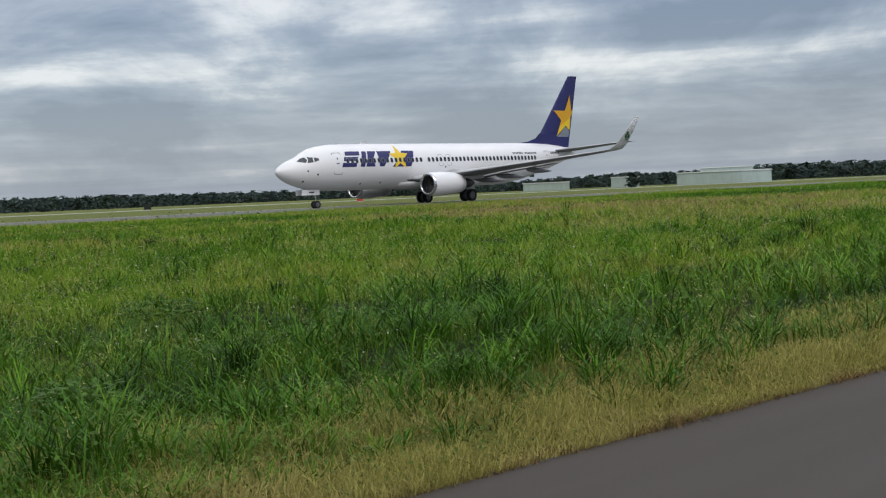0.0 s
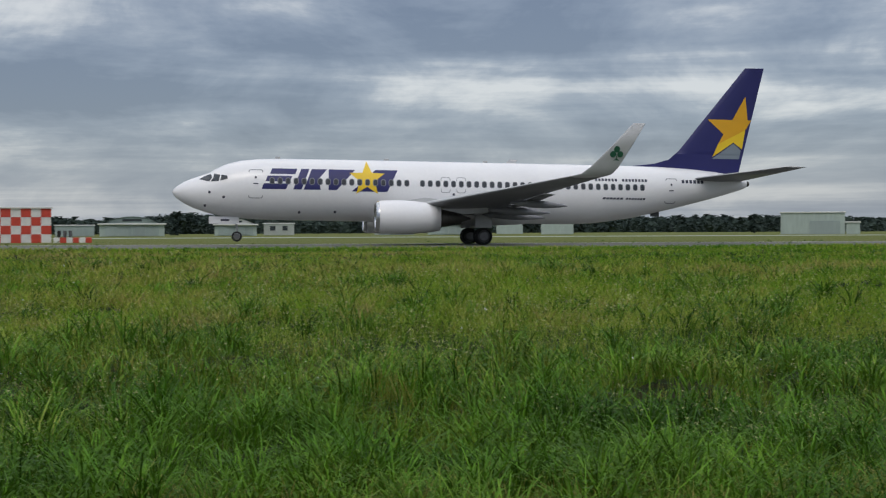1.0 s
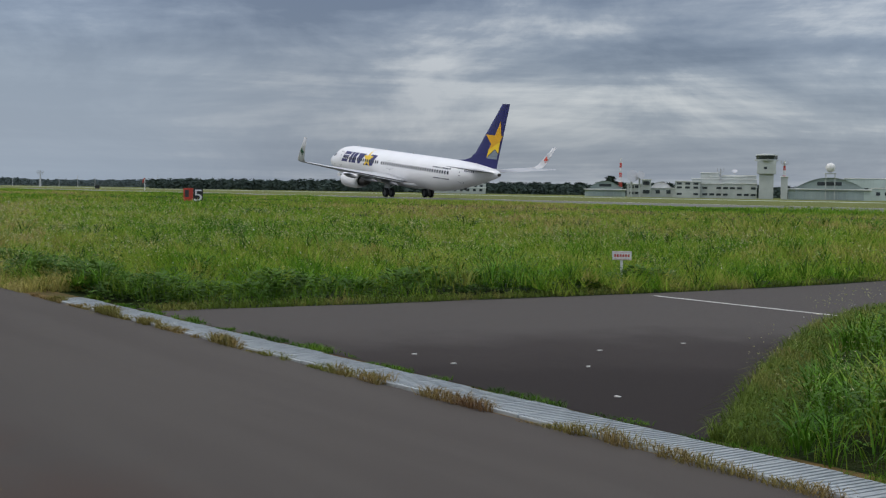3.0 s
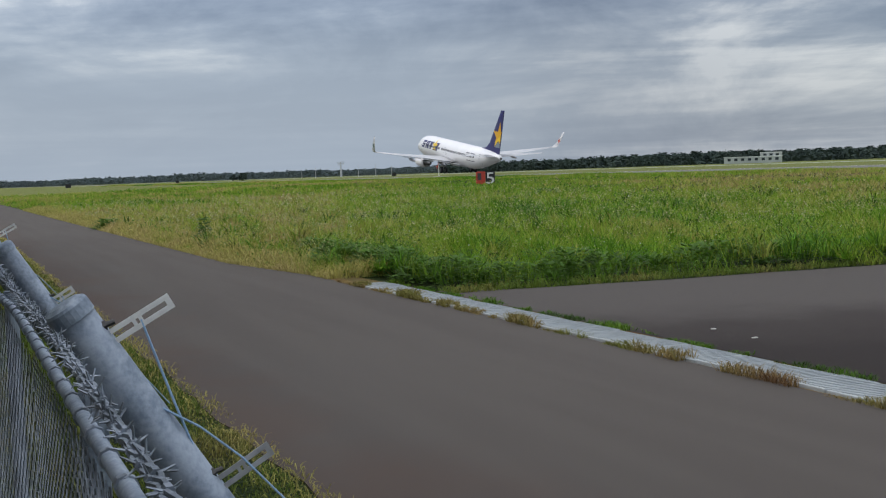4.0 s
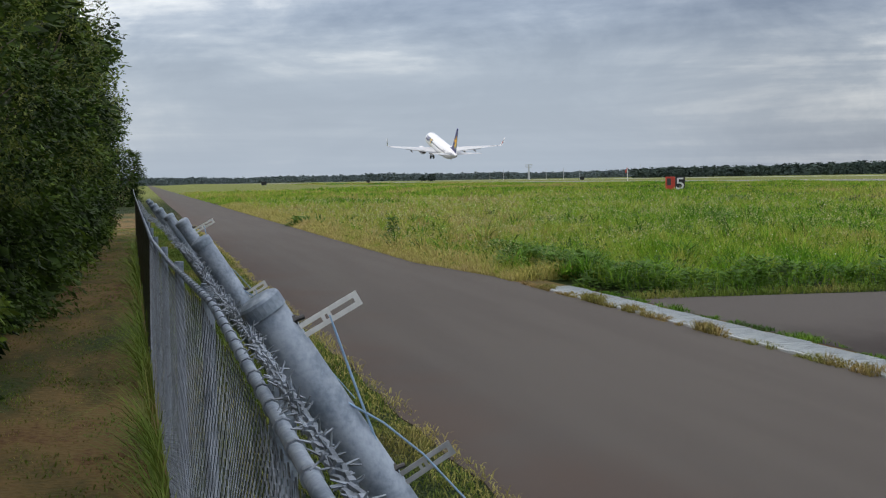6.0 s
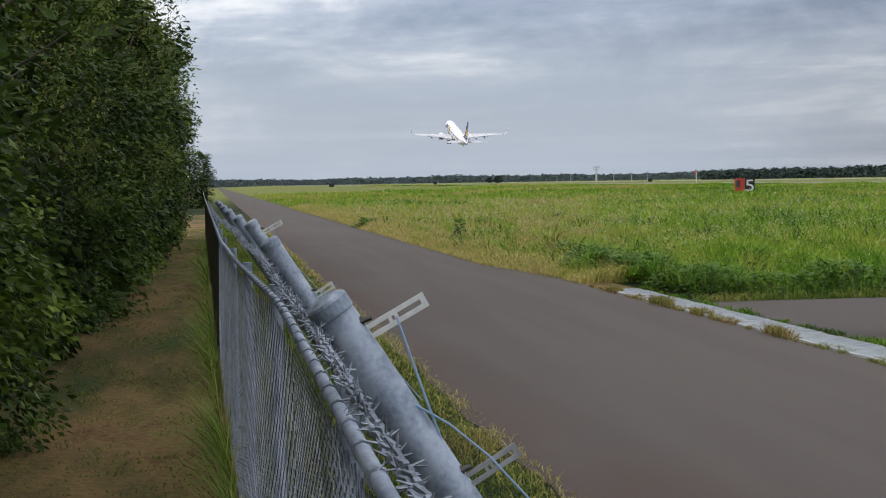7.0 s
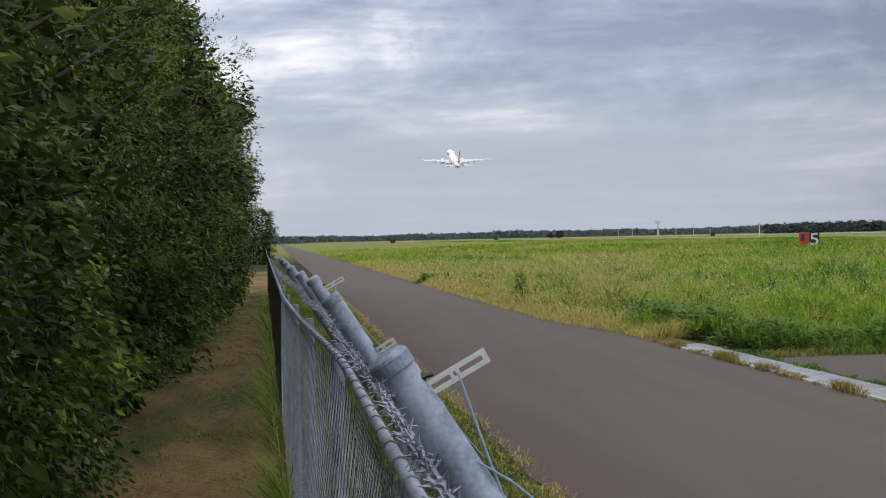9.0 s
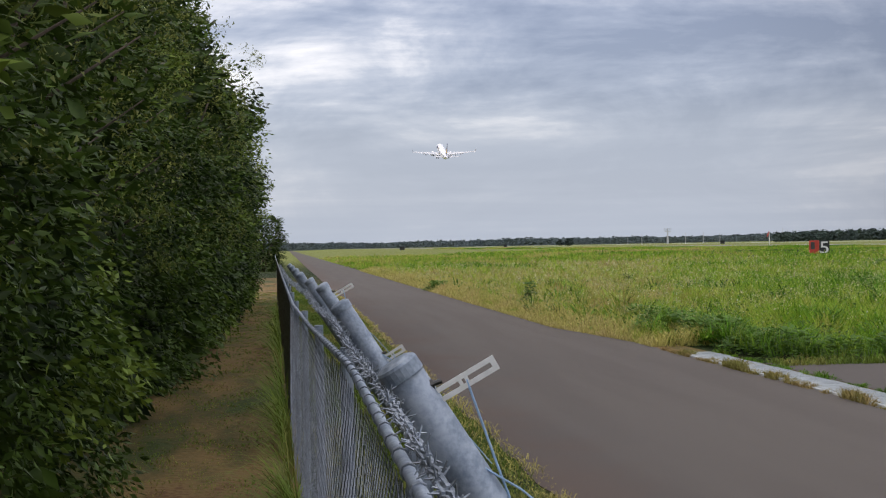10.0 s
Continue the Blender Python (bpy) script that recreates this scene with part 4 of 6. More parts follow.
def block(name, az0, az1, r, top, label, material=None, floors=0, deep=12.0, roof=None, base=0.0, category="building", group="", win=1.5):
    mid = (az0 + az1) / 2
    w = r * math.tan(radians(abs(az1 - az0) / 2))
    h = height(top, r)
    s = thing(name, place_at(mid, r), label, category, group)
    wl = part("wall", box_bm(-w, w, 0, deep, base, h, 0.05), material or M_CONCRETE, s)
    part("roof", box_bm(-w - 0.25, w + 0.25, -0.25, deep + 0.25, h, h + 0.3, 0.05), roof or M_LIGHTROOF, s)
    for f in range(floors):
        n = max(2, int(2 * w / (win * 2.1)))
        wall_windows(wl, -w + 0.8, w - 0.8, 0, base + (h - base) * (f + 0.42) / floors, n, win, min(1.3, (h - base) / floors * 0.42))
    return s, w, h


hangar(27.1, 32.1, 430, 0.78, 1.22, "large pale green arched hangar with closed sliding doors", doors=12)
hangar(23.4, 27.2, 440, 0.50, 0.78, "pale green arched hangar with dark clerestory")
hangar(19.35, 23.3, 440, 0.38, 0.72, "pale green arched hangar beside a tank tower", roof=M_LIGHTROOF)
hangar(38.42, 41.74, 470, 0.36, 0.84, "pale green arched hangar below a white radome")
hangar(48.56, 50.3, 480, 0.22, 0.58, "small pale green arched hangar", doors=4)
hangar(4.1, 6.8, 330, 0.40, 0.70, "small green arched shelter", doors=4)
hangar(0.2, 2.0, 350, 0.36, 0.60, "small grey-green arched shelter", doors=4, roof=M_LIGHTROOF)
hangar(11.5, 15.95, 360, 0.62, 0.92, "grey-green arched hangar with pale roof", roof=M_LIGHTROOF)
hangar(-9.0, -7.2, 360, 0.36, 0.62, "small arched shelter with pale roof", doors=4, roof=M_LIGHTROOF)
hangar(-6.6, -4.9, 360, 0.36, 0.64, "small grey-green arched shelter", doors=4)
block("hangar_annex", 33.0, 38.4, 520, 0.40, "low pale green workshop row", M_GREENWALL, 1, 20, M_LIGHTROOF)
block("hangar_annex", 32.5, 39.5, 545, 0.80, "long pale green workshop with light roof", M_GREENWALL, 1, 30, M_LIGHTROOF)
block("tank_tower", 31.72, 32.25, 425, 1.38, "grey concrete tower beside the hangar", M_CONCRETE, 0, 5)
block("tank_tower", 28.12, 28.5, 470, 1.50, "slim grey tower behind the hangar", M_CONCRETE, 0, 4)
block("tank_tower", 20.78, 21.22, 470, 1.10, "square grey tower behind the hangars", M_CONCRETE, 0, 4)
block("workshop", 16.0, 19.2, 430, 0.36, "low pale workshop with windows", M_CONCRETE, 1, 15)
block("workshop", 16.4, 20.4, 520, 0.60, "long grey-green maintenance shed", M_GREENWALL, 0, 20)
block("workshop", 33.4, 36.0, 560, 0.78, "pale shed with light roof", M_GREENWALL, 0, 20)
def terminal():
    """Operations building in receding tiers with ribbon windows."""
    r = 475
    m = r * math.radians(1)
    s = thing("terminal", place_at(44.5, r), "pale stepped operations building with ribbon windows", "building")
    # offset to the left in degrees, width, top, base, depth set back
    for a, w, top, low, back in ((1.42, 1.05, 0.58, 0.0, 0.0), (0.55, 1.75, 0.50, 0.0, 2.0), (-0.75, 1.45, 0.52, 0.0, 0.5), (-0.10, 2.75, 0.72, 3.0, 6.0), (-0.75, 1.40, 0.88, 5.0, 8.0), (-0.30, 1.55, 0.83, 5.0, 7.0), (0.50, 0.80, 0.98, 6.0, 9.0)):
        h = height(top, r)
        x = -a * m
        t = part("tier", box_bm(x - w * m / 2, x + w * m / 2, back, back + 12, low, h, 0.06), M_CONCRETE, s)
        part("parapet", box_bm(x - w * m / 2 - 0.2, x + w * m / 2 + 0.2, back - 0.2, back + 12.2, h, h + 0.28, 0.04), M_LIGHTROOF, t)
        n = max(2, int(w * m / 2.3))
        for z in [q for q in (1.0, 3.3, 4.7, 6.2) if low + 0.3 < q < h - 0.9]:
            for i in range(n):
                cx = x - w * m / 2 + w * m * (i + 0.5) / n
                if (i * 7 + int(z * 3)) % 5:
                    part("window", box_bm(cx - 0.85, cx + 0.85, back - 0.08, back + 0.02, z, z + 0.75), M_FARGLASS, t)
    part("roof_dish", tube_bm([(0.55 * m, 14, height(0.98, r)), (0.55 * m, 14, height(1.03, r)), (0.55 * m, 13.6, height(1.10, r))], [0.3, 0.3, 1.1], 12), M_STRUT, s)


terminal()
block("office", 46.4, 47.5, 480, 0.28, "pale low office wing", M_CONCRETE, 1, 12)
block("office", 47.47, 47.87, 478, 0.64, "pale concrete stair tower block", M_CONCRETE, 2, 6)
block("office", 47.87, 48.5, 480, 0.44, "pale two-storey office building", M_CONCRETE, 2, 10)
hangar(46.5, 47.6, 500, 0.30, 0.57, "white arched store behind the offices", doors=3, roof=M_PAINT, band=False)
block("roadside_house", 54.6, 57.0, 640, 0.18, "long low white roadside building", M_CONCRETE, 1, 12)
block("roadside_house", 54.6, 55.5, 642, 0.34, "white two-storey roadside building", M_CONCRETE, 2, 12)
block("depot", -55.2, -59.15, 420, 0.38, "long low white depot with grey roof", M_GREENWALL, 0, 25, M_LIGHTROOF)
block("depot", -56.2, -58.4, 425, 0.55, "white raised roof block of the depot", M_GREENWALL, 0, 15, M_LIGHTROOF, base=3.0)
block("depot", -52.4, -53.6, 450, 0.32, "white low storage shed", M_GREENWALL, 0, 10)
block("depot", -48.6, -50.6, 460, 0.22, "white low storage shed beside the trees", M_GREENWALL, 0, 10)
block("box_building", -22.3, -24.9, 300, 0.72, "pale green box-shaped fire station with wide door", M_GREENWALL, 0, 18)
block("box_building", -24.95, -25.5, 300, 0.30, "small pale green annex building", M_GREENWALL, 0, 8)
s = thing("roller_door", place_at(-24.1, 299.6), "green roller door of the fire station", "door")
part("leaf", box_bm(-3.2, 3.2, 0, 0.3, 0, 2.9), M_HANGARDOOR, s)
block("pump_house", -12.15, -13.55, 360, 0.50, "pale grey-green pump house", M_GREENWALL, 0, 8)
block("water_tower", -10.2, -11.35, 430, 1.22, "pale green square water tower", M_GREENWALL, 0, 8)
block("depot", 7.0, 8.6, 350, 0.30, "low grey storage shed", M_HANGARDOOR, 0, 10)
block("depot", -1.4, -0.1, 380, 0.36, "low grey shed near the shelters", M_CONCRETE, 1, 10)


def control_tower():
    r = 468
    s = thing("control_tower", place_at(42.65, r), "white control tower with dark glazed cab", "control tower")
    m = r * math.radians(1)
    h0, h1, h2, h3 = height(0.96, r), height(1.53, r), height(1.74, r), height(1.82, r)
    part("shaft", box_bm(-0.30 * m, 0.30 * m, 0, 0.6 * m, 0, h0, 0.1), M_CONCRETE, s)
    part("office_level", box_bm(-0.39 * m, 0.39 * m, -0.09 * m, 0.69 * m, h0, h1, 0.1), M_CONCRETE, s)
    cab = part("cab", tube_bm([(0, 0.3 * m, h1 + 0.02), (0, 0.3 * m, h2)], [0.42 * m, 0.46 * m], 8), M_FARGLASS, s, "dark glazed cab")
    part("gallery", tube_bm([(0, 0.3 * m, h1 - 0.05), (0, 0.3 * m, h1 + 0.35)], 0.50 * m, 8), M_CONCRETE, s)
    part("cab_roof", tube_bm([(0, 0.3 * m, h2), (0, 0.3 * m, h3 - 0.3), (0, 0.3 * m, h3)], [0.48 * m, 0.46 * m, 0.2 * m], 8), M_CONCRETE, s)
    part("window", box_bm(-0.9, 0.2, -0.09 * m - 0.05, -0.09 * m, h0 + 1.6, h0 + 2.5), M_FARGLASS, s)


control_tower()


def radome():
    r = 462
    s = thing("radome", place_at(40.05, r), "white spherical radome on a steel stand", "radome")
    zb, zt = height(0.90, r), height(1.47, r)
    rad = (zt - zb) * 0.36
    bm = bmesh.new()
    bmesh.ops.create_icosphere(bm, subdivisions=3, radius=rad)
    bmesh.ops.translate(bm, verts=bm.verts, vec=(0, 6, zt - rad))
    part("dome", bm, M_PAINT, s)
    part("deck", box_bm(-1.9, 1.9, 4.1, 7.9, zb + 0.8, zb + 1.1), M_CONCRETE, s)
    for x in (-1.5, 1.5):
        for y in (4.5, 7.5):
            part("leg", box_bm(x - 0.16, x + 0.16, y - 0.16, y + 0.16, 0, zb + 0.85), M_CONCRETE, s)


radome()


def lattice_mast(az, r, top, label, banded, base=0.0, w=0.7, head=True):
    s = thing("radio_mast", place_at(az, r), label, "mast")
    h = height(top, r)
    k = 8
    for i in range(k):
        z0, z1 = base + (h - base) * i / k, base + (h - base) * (i + 1) / k
        w0, w1 = w * (1 - 0.7 * i / k), w * (1 - 0.7 * (i + 1) / k)
        bm = bmesh.new()
        for a, b in (((-w0, 0), (-w1, 0)), ((w0, 0), (w1, 0)), ((0, w0), (0, w1)), ((-w0, 0), (w1, 0)), ((w0, 0), (-w1, 0))):
            add_tube(bm, [(a[0], a[1], z0), (b[0], b[1], z1)], 0.10, 5)
        part("mast_section", bm, (M_RED if i % 2 == 0 else M_PAINT) if banded else M_STRUT, s)
    if head:
        part("aerial", tube_bm([(-1.1, 0, h - 1.2), (-1.1, 0, h + 0.3)], 0.12, 6), M_STRUT, s)
        part("aerial", tube_bm([(1.1, 0, h - 1.2), (1.1, 0, h + 0.3)], 0.12, 6), M_STRUT, s)
        part("crossarm", box_bm(-1.2, 1.2, -0.12, 0.12, h - 1.2, h - 0.95), M_STRUT, s)


lattice_mast(48.78, 500, 1.56, "red and white lattice radio mast", True, head=False)
lattice_mast(41.92, 470, 1.52, "red and white mast on a tower head", True)
block("mast_tower", 41.77, 42.05, 468, 0.83, "grey concrete mast base tower", M_CONCRETE, 0, 4)
lattice_mast(44.55, 480, 1.15, "thin grey roof-top radio mast", False, head=True, w=0.4)
for az, el, k in ((48.31, 0.72, 4.6), (47.96, 0.76, 3.0)):
    s = thing("dish_antenna", place_at(az, 474), "grey dish antenna on a pedestal", "antenna", "dish antennas")
    h = height(el, 474)
    part("pedestal", tube_bm([(0, 1, 0), (0, 1, h)], 0.35, 8), M_CONCRETE, s)
    part("dish", tube_bm([(0, 0.9, h + 0.3), (0.2, 0.3, h + 0.5), (0.4, -0.3, h + 0.7)], [0.3, k * 0.38, k * 0.5], 14), M_STRUT, s)


def power_pylon(az, r, top, label, w):
    s = thing("power_pylon", place_at(az, r), label, "pylon", "far masts")
    h = height(top, r)
    part("shaft", tube_bm([(0, 0, 0), (0, 0, h)], [w, w * 0.35], 6), M_STRUT, s)
    if w > 0.4:
        for z in (0.80, 0.90, 0.985):
            part("crossarm", box_bm(-2.6 * z, 2.6 * z, -0.2, 0.2, h * z - 0.3, h * z), M_STRUT, s)


for az, top, w in ((73.5, 0.60, 0.9), (72.75, 0.42, 0.25), (72.0, 0.44, 0.3), (71.3, 0.36, 0.25), (74.6, 0.40, 0.25), (68.7, 0.52, 0.25), (75.2, 0.33, 0.22)):
    power_pylon(az, 900, top, "thin grey mast on the horizon", w)
s = thing("wind_cone_pole", place_at(69.25, 300), "red and white pole with a drooping cone", "wind cone")
part("pole", tube_bm([(0, 0, 0), (0, 0, 2.9)], 0.10, 6), M_PAINT, s)
part("cone", tube_bm([(0, 0, 2.8), (-0.3, 0, 2.2), (-0.4, 0, 1.7)], [0.2, 0.16, 0.1], 8), M_RED, s)


# ---- woods on the horizon ----
SKYLINE = [(-75, 0.62), (-64, 0.58), (-60, 0.66), (-56, 0.5), (-53, 0.54), (-48, 0.4), (-44, 0.42), (-40, 0.40), (-36, 0.44), (-31, 0.52), (-27, 0.58), (-22, 0.62), (-19, 0.70), (-16, 0.66), (-14, 1.0), (-12, 1.05), (-9, 0.7), (-5, 0.62),
           (0, 0.72), (3, 0.86), (6, 0.62), (9, 0.7), (12, 0.62), (16, 0.55), (20, 0.42), (26, 0.4), (32, 0.42), (40, 0.42), (46, 0.55), (50, 0.50), (53, 0.46), (57, 0.52), (60, 0.50), (64, 0.42), (68, 0.40), (69.4, 0.34),
           (70, 0.32), (73, 0.27), (75, 0.33), (77, 0.28), (80, 0.34), (82, 0.27), (84, 0.30), (86, 0.24), (88, 0.28), (90, 0.30), (94, 0.3), (110, 0.4)]
g = np.random.default_rng(11)
co, tri = [], []
base = 0
def clump_tree(x, y, z, h, w, n, conical):
    """Leaf clumps of one far tree as loose bent triangles."""
    global base
    u = g.random(n)
    ang = g.random(n) * 2 * np.pi
    rad = np.sqrt(g.random(n)) * (np.where(conical, 1.05 - u, np.sqrt(np.maximum(0.05, 1 - (2 * u - 0.9) ** 2)))) * w
    c = np.stack([x + rad * np.cos(ang), y + rad * np.sin(ang), z + h * (0.05 + 0.92 * u)], 1)
    size = (0.22 + 0.18 * g.random(n)) * w
    d = g.normal(size=(n, 3, 3)) * size[:, None, None] * np.array([1.0, 1.0, 0.75])
    v = (c[:, None, :] + d).reshape(-1, 3)
    v[:, 2] = np.clip(v[:, 2], z - 0.2, z + h)
    co.append(v)
    tri.append(np.arange(n * 3).reshape(-1, 3) + base)
    base += n * 3


for az in np.arange(-74, 100, 0.085):
    el = np.interp(az, [a for a, _ in SKYLINE], [b for _, b in SKYLINE])
    far = 1500 if az > 69 else 720
    for k in range(2):
        r = far + g.random() * 130
        h = (r * math.tan(radians(el)) + EYE.z) * (0.66 + 0.40 * g.random() ** 1.5)
        a = radians(az + g.random() * 0.1)
        clump_tree(-r * math.sin(a), r * math.cos(a), 0, h, max(2.6, h * 0.42), 40, g.random() < 0.3)
for az, r, el, n, wk in ((77.72, 700, 0.27, 160, 0.5), (78.1, 705, 0.20, 90, 0.6), (-12.6, 470, 1.08, 200, 0.35), (-13.3, 480, 1.0, 200, 0.35), (-30.7, 600, 0.55, 90, 0.5), (-28.2, 620, 0.56, 60, 0.5), (3.6, 420, 0.92, 180, 0.3),
                         (15.5, 500, 0.7, 120, 0.4), (49.2, 620, 0.8, 120, 0.4), (-53.3, 430, 0.50, 150, 0.5), (-21.2, 420, 0.7, 150, 0.4)):
    a = radians(az)
    h = height(el, r)
    clump_tree(-r * math.sin(a), r * math.cos(a), 0, h, h * wk, n, False)
# the closed mass of the woods behind their front trees
azs = np.arange(-80, 112, 0.12)
els = np.interp(azs, [a for a, _ in SKYLINE], [b for _, b in SKYLINE]) * (0.80 + 0.10 * g.random(len(azs)) + 0.06 * np.sin(azs * 9))
far = np.where(azs > 69, 1640, 860)
hh = far * np.tan(np.radians(els)) + EYE.z
lowv = np.stack([-far * np.sin(np.radians(azs)), far * np.cos(np.radians(azs)), np.full(len(azs), -1.0)], 1)
v = np.concatenate([lowv, lowv + np.stack([0 * hh, 0 * hh, hh + 1], 1)])
n = len(azs)
i = np.arange(n - 1)
i = i[far[i] == far[i + 1]]
co.append(v)
tri.append(np.concatenate([np.stack([i, i + 1, i + 1 + n], 1), np.stack([i, i + 1 + n, i + n], 1)]) + base)
base += 2 * n
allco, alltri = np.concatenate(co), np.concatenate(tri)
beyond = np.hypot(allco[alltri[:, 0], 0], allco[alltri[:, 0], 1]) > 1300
for name, pick, material, label in (("hazy_far_woods", ~beyond, M_HAZY_WOODS, "dark green belt of mixed woods along the horizon"), ("hazy_wooded_hills", beyond, M_HAZY_HILLS, "low wooded hills on the horizon")):
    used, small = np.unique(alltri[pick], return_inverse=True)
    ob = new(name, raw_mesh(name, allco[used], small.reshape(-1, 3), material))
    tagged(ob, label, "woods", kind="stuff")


# small pale studs on the side road
for x, y in ((-12.4, 12.0), (-12.3, 10.5), (-12.1, 8.2), (-13.0, 8.25), (-9.4, 8.26), (-11.2, 9.4)):
    bm = bmesh.new()
    add_box(bm, -0.032, 0.032, -0.02, 0.02, 0, 0.012, 0.005)
    whole("road_stud", bm, M_LINE, "small pale stud on the side road", "road stud", "road studs", m=pose(x, y, LOW + 0.021, 0, 0, 37 * x))


for az, r in ((85.0, 290), (71.2, 330), (80.5, 420), (-32.4, 215)):
    s = thing("runway_board", place_at(az, r), "small dark runway board in the far grass", "marker", "far runway boards")
    part("board", box_bm(-0.55, 0.55, 0, 0.12, 0.25, 1.05, 0.02), M_BLACK, s)
    for x in (-0.4, 0.4):
        part("leg", box_bm(x - 0.04, x + 0.04, 0.03, 0.1, -0.05, 0.27), M_GALV, s)
# ---- vegetation of the field ----
g = np.random.default_rng(5)


def blade_mesh(name, x, y, z, h, w, lean, material, curl=0.6):
    """Grass blades of two bent segments each, from arrays."""
    n = len(x)
    a = g.random(n) * 2 * np.pi
    face = g.random(n) * np.pi
    dx, dy = np.cos(a) * lean * h, np.sin(a) * lean * h
    wx, wy = np.cos(face) * w / 2, np.sin(face) * w / 2
    v = np.empty((n, 5, 3), np.float32)
    v[:, 0] = np.stack([x - wx, y - wy, z], 1)
    v[:, 1] = np.stack([x + wx, y + wy, z], 1)
    mx, my, mz = x + dx * 0.35, y + dy * 0.35, z + h * 0.62
    v[:, 2] = np.stack([mx - wx * 0.8, my - wy * 0.8, mz], 1)
    v[:, 3] = np.stack([mx + wx * 0.8, my + wy * 0.8, mz], 1)
    v[:, 4] = np.stack([x + dx, y + dy, z + h * (1 - curl * lean * lean * 0.5)], 1)
    t = np.array([[0, 1, 3], [0, 3, 2], [2, 3, 4]])
    tri = (np.arange(n)[:, None, None] * 5 + t[None]).reshape(-1, 3)
    return raw_mesh(name, v.reshape(-1, 3), tri, material)


def arch_mesh(name, x, y, z, h, w, ang, lean, material):
    """Arching blades of three segments that lean a given way."""
    n = len(x)
    face = ang + np.pi / 2 + (g.random(n) - 0.5) * 1.2
    wx, wy = np.cos(face) * w / 2, np.sin(face) * w / 2
    v = np.empty((n, 7, 3), np.float32)
    for i, (s, k) in enumerate(((0.0, 0.8), (0.42, 1.0), (0.76, 0.75))):
        off = lean * h * s * s
        px, py, pz = x + np.cos(ang) * off, y + np.sin(ang) * off, z + h * (s - 0.28 * lean * s ** 3)
        v[:, 2 * i] = np.stack([px - wx * k, py - wy * k, pz], 1)
        v[:, 2 * i + 1] = np.stack([px + wx * k, py + wy * k, pz], 1)
    v[:, 6] = np.stack([x + np.cos(ang) * lean * h, y + np.sin(ang) * lean * h, z + h * (1 - 0.42 * lean)], 1)
    t = np.array([[0, 1, 3], [0, 3, 2], [2, 3, 5], [2, 5, 4], [4, 5, 6]])
    return raw_mesh(name, v.reshape(-1, 3), (np.arange(n)[:, None, None] * 7 + t[None]).reshape(-1, 3), material)


def lumps(x, y, scale, seed):
    """Cheap smooth variation over the plan, about 0 to 1."""
    r = np.random.default_rng(seed)
    s = np.zeros_like(x)
    for k in range(6):
        a, f, p = r.random() * 6.28, (0.6 + 1.4 * r.random()) / scale, r.random() * 6.28
        s += np.sin((x * np.cos(a) * 0.6 + y * np.sin(a)) * f * 6.28 + p)
    return 0.5 + s / 7.0


def hump(x, y):
    """Low mounds of matted growth that lift the grass."""
    k = np.clip(lumps(x, y, 5.5, 101) * 0.6 + lumps(x, y, 2.0, 102) * 0.4 - 0.42, 0, 1)
    c = np.clip(lumps(x, y, 1.1, 103) - 0.42, 0, 1)
    return (0.75 * k + 0.30 * c) * np.clip((edge_dist(x, y) - 0.3) / 1.5, 0, 1) * np.clip((50 - y) / 15, 0, 1)


MY, MX = [a for a, _ in MOUTH], [b for _, b in MOUTH]


def in_meadow(x, y, gap=0.0):
    """Off the roads, the drain and the runway."""
    side = (x < np.interp(y, MY, MX) + 0.12 + gap) & (x > -19.25 - 1.2 * np.exp(-(np.maximum(y, 7) - 7) / 1.2) - gap) & (y < 37.5)
    drain_strip = (x > -24.6) & (x < -3.0) & (y < 7.50)
    return (y > 6.2 + 0.55 * np.clip((x + 30) / 5, 0, 1) * (x < -20) + gap) & (y < 63) & ~side & ~drain_strip


def scatter(n, r0, r1, a0=-66, a1=91.2, power=0.0):
    u = g.random(n)
    r = r0 * (r1 / r0) ** (u ** (1 + power))
    a = np.radians(a0 + (a1 - a0) * g.random(n))
    return -r * np.sin(a), r * np.cos(a), r


def field(name, n, r0, r1, material, label, h0, h1, w0, wr, lean, keep=None, seed=1, curl=0.6):
    x, y, r = scatter(n, r0, r1)
    ok = in_meadow(x, y)
    if keep is not None:
        ok &= keep(x, y, r)
    x, y, r = x[ok], y[ok], r[ok]
    k = lumps(x, y, 4.5, seed) * 0.6 + lumps(x, y, 1.4, seed + 1) * 0.4
    h = (h0 + (h1 - h0) * np.clip(k, 0, 1)) * (0.7 + 0.5 * g.random(len(x)))
    fade = np.clip((62.5 - y) / 25, 0.42, 1)
    h = h * fade * np.clip(0.45 + edge_dist(x, y) / 1.6, 0, 1)
    ob = new(name, blade_mesh(name, x, y, ground_np(y) + hump(x, y), h, w0 + wr * r, lean * (0.3 + g.random(len(x))), material, curl))
    return tagged(ob, label, "grass", kind="stuff")


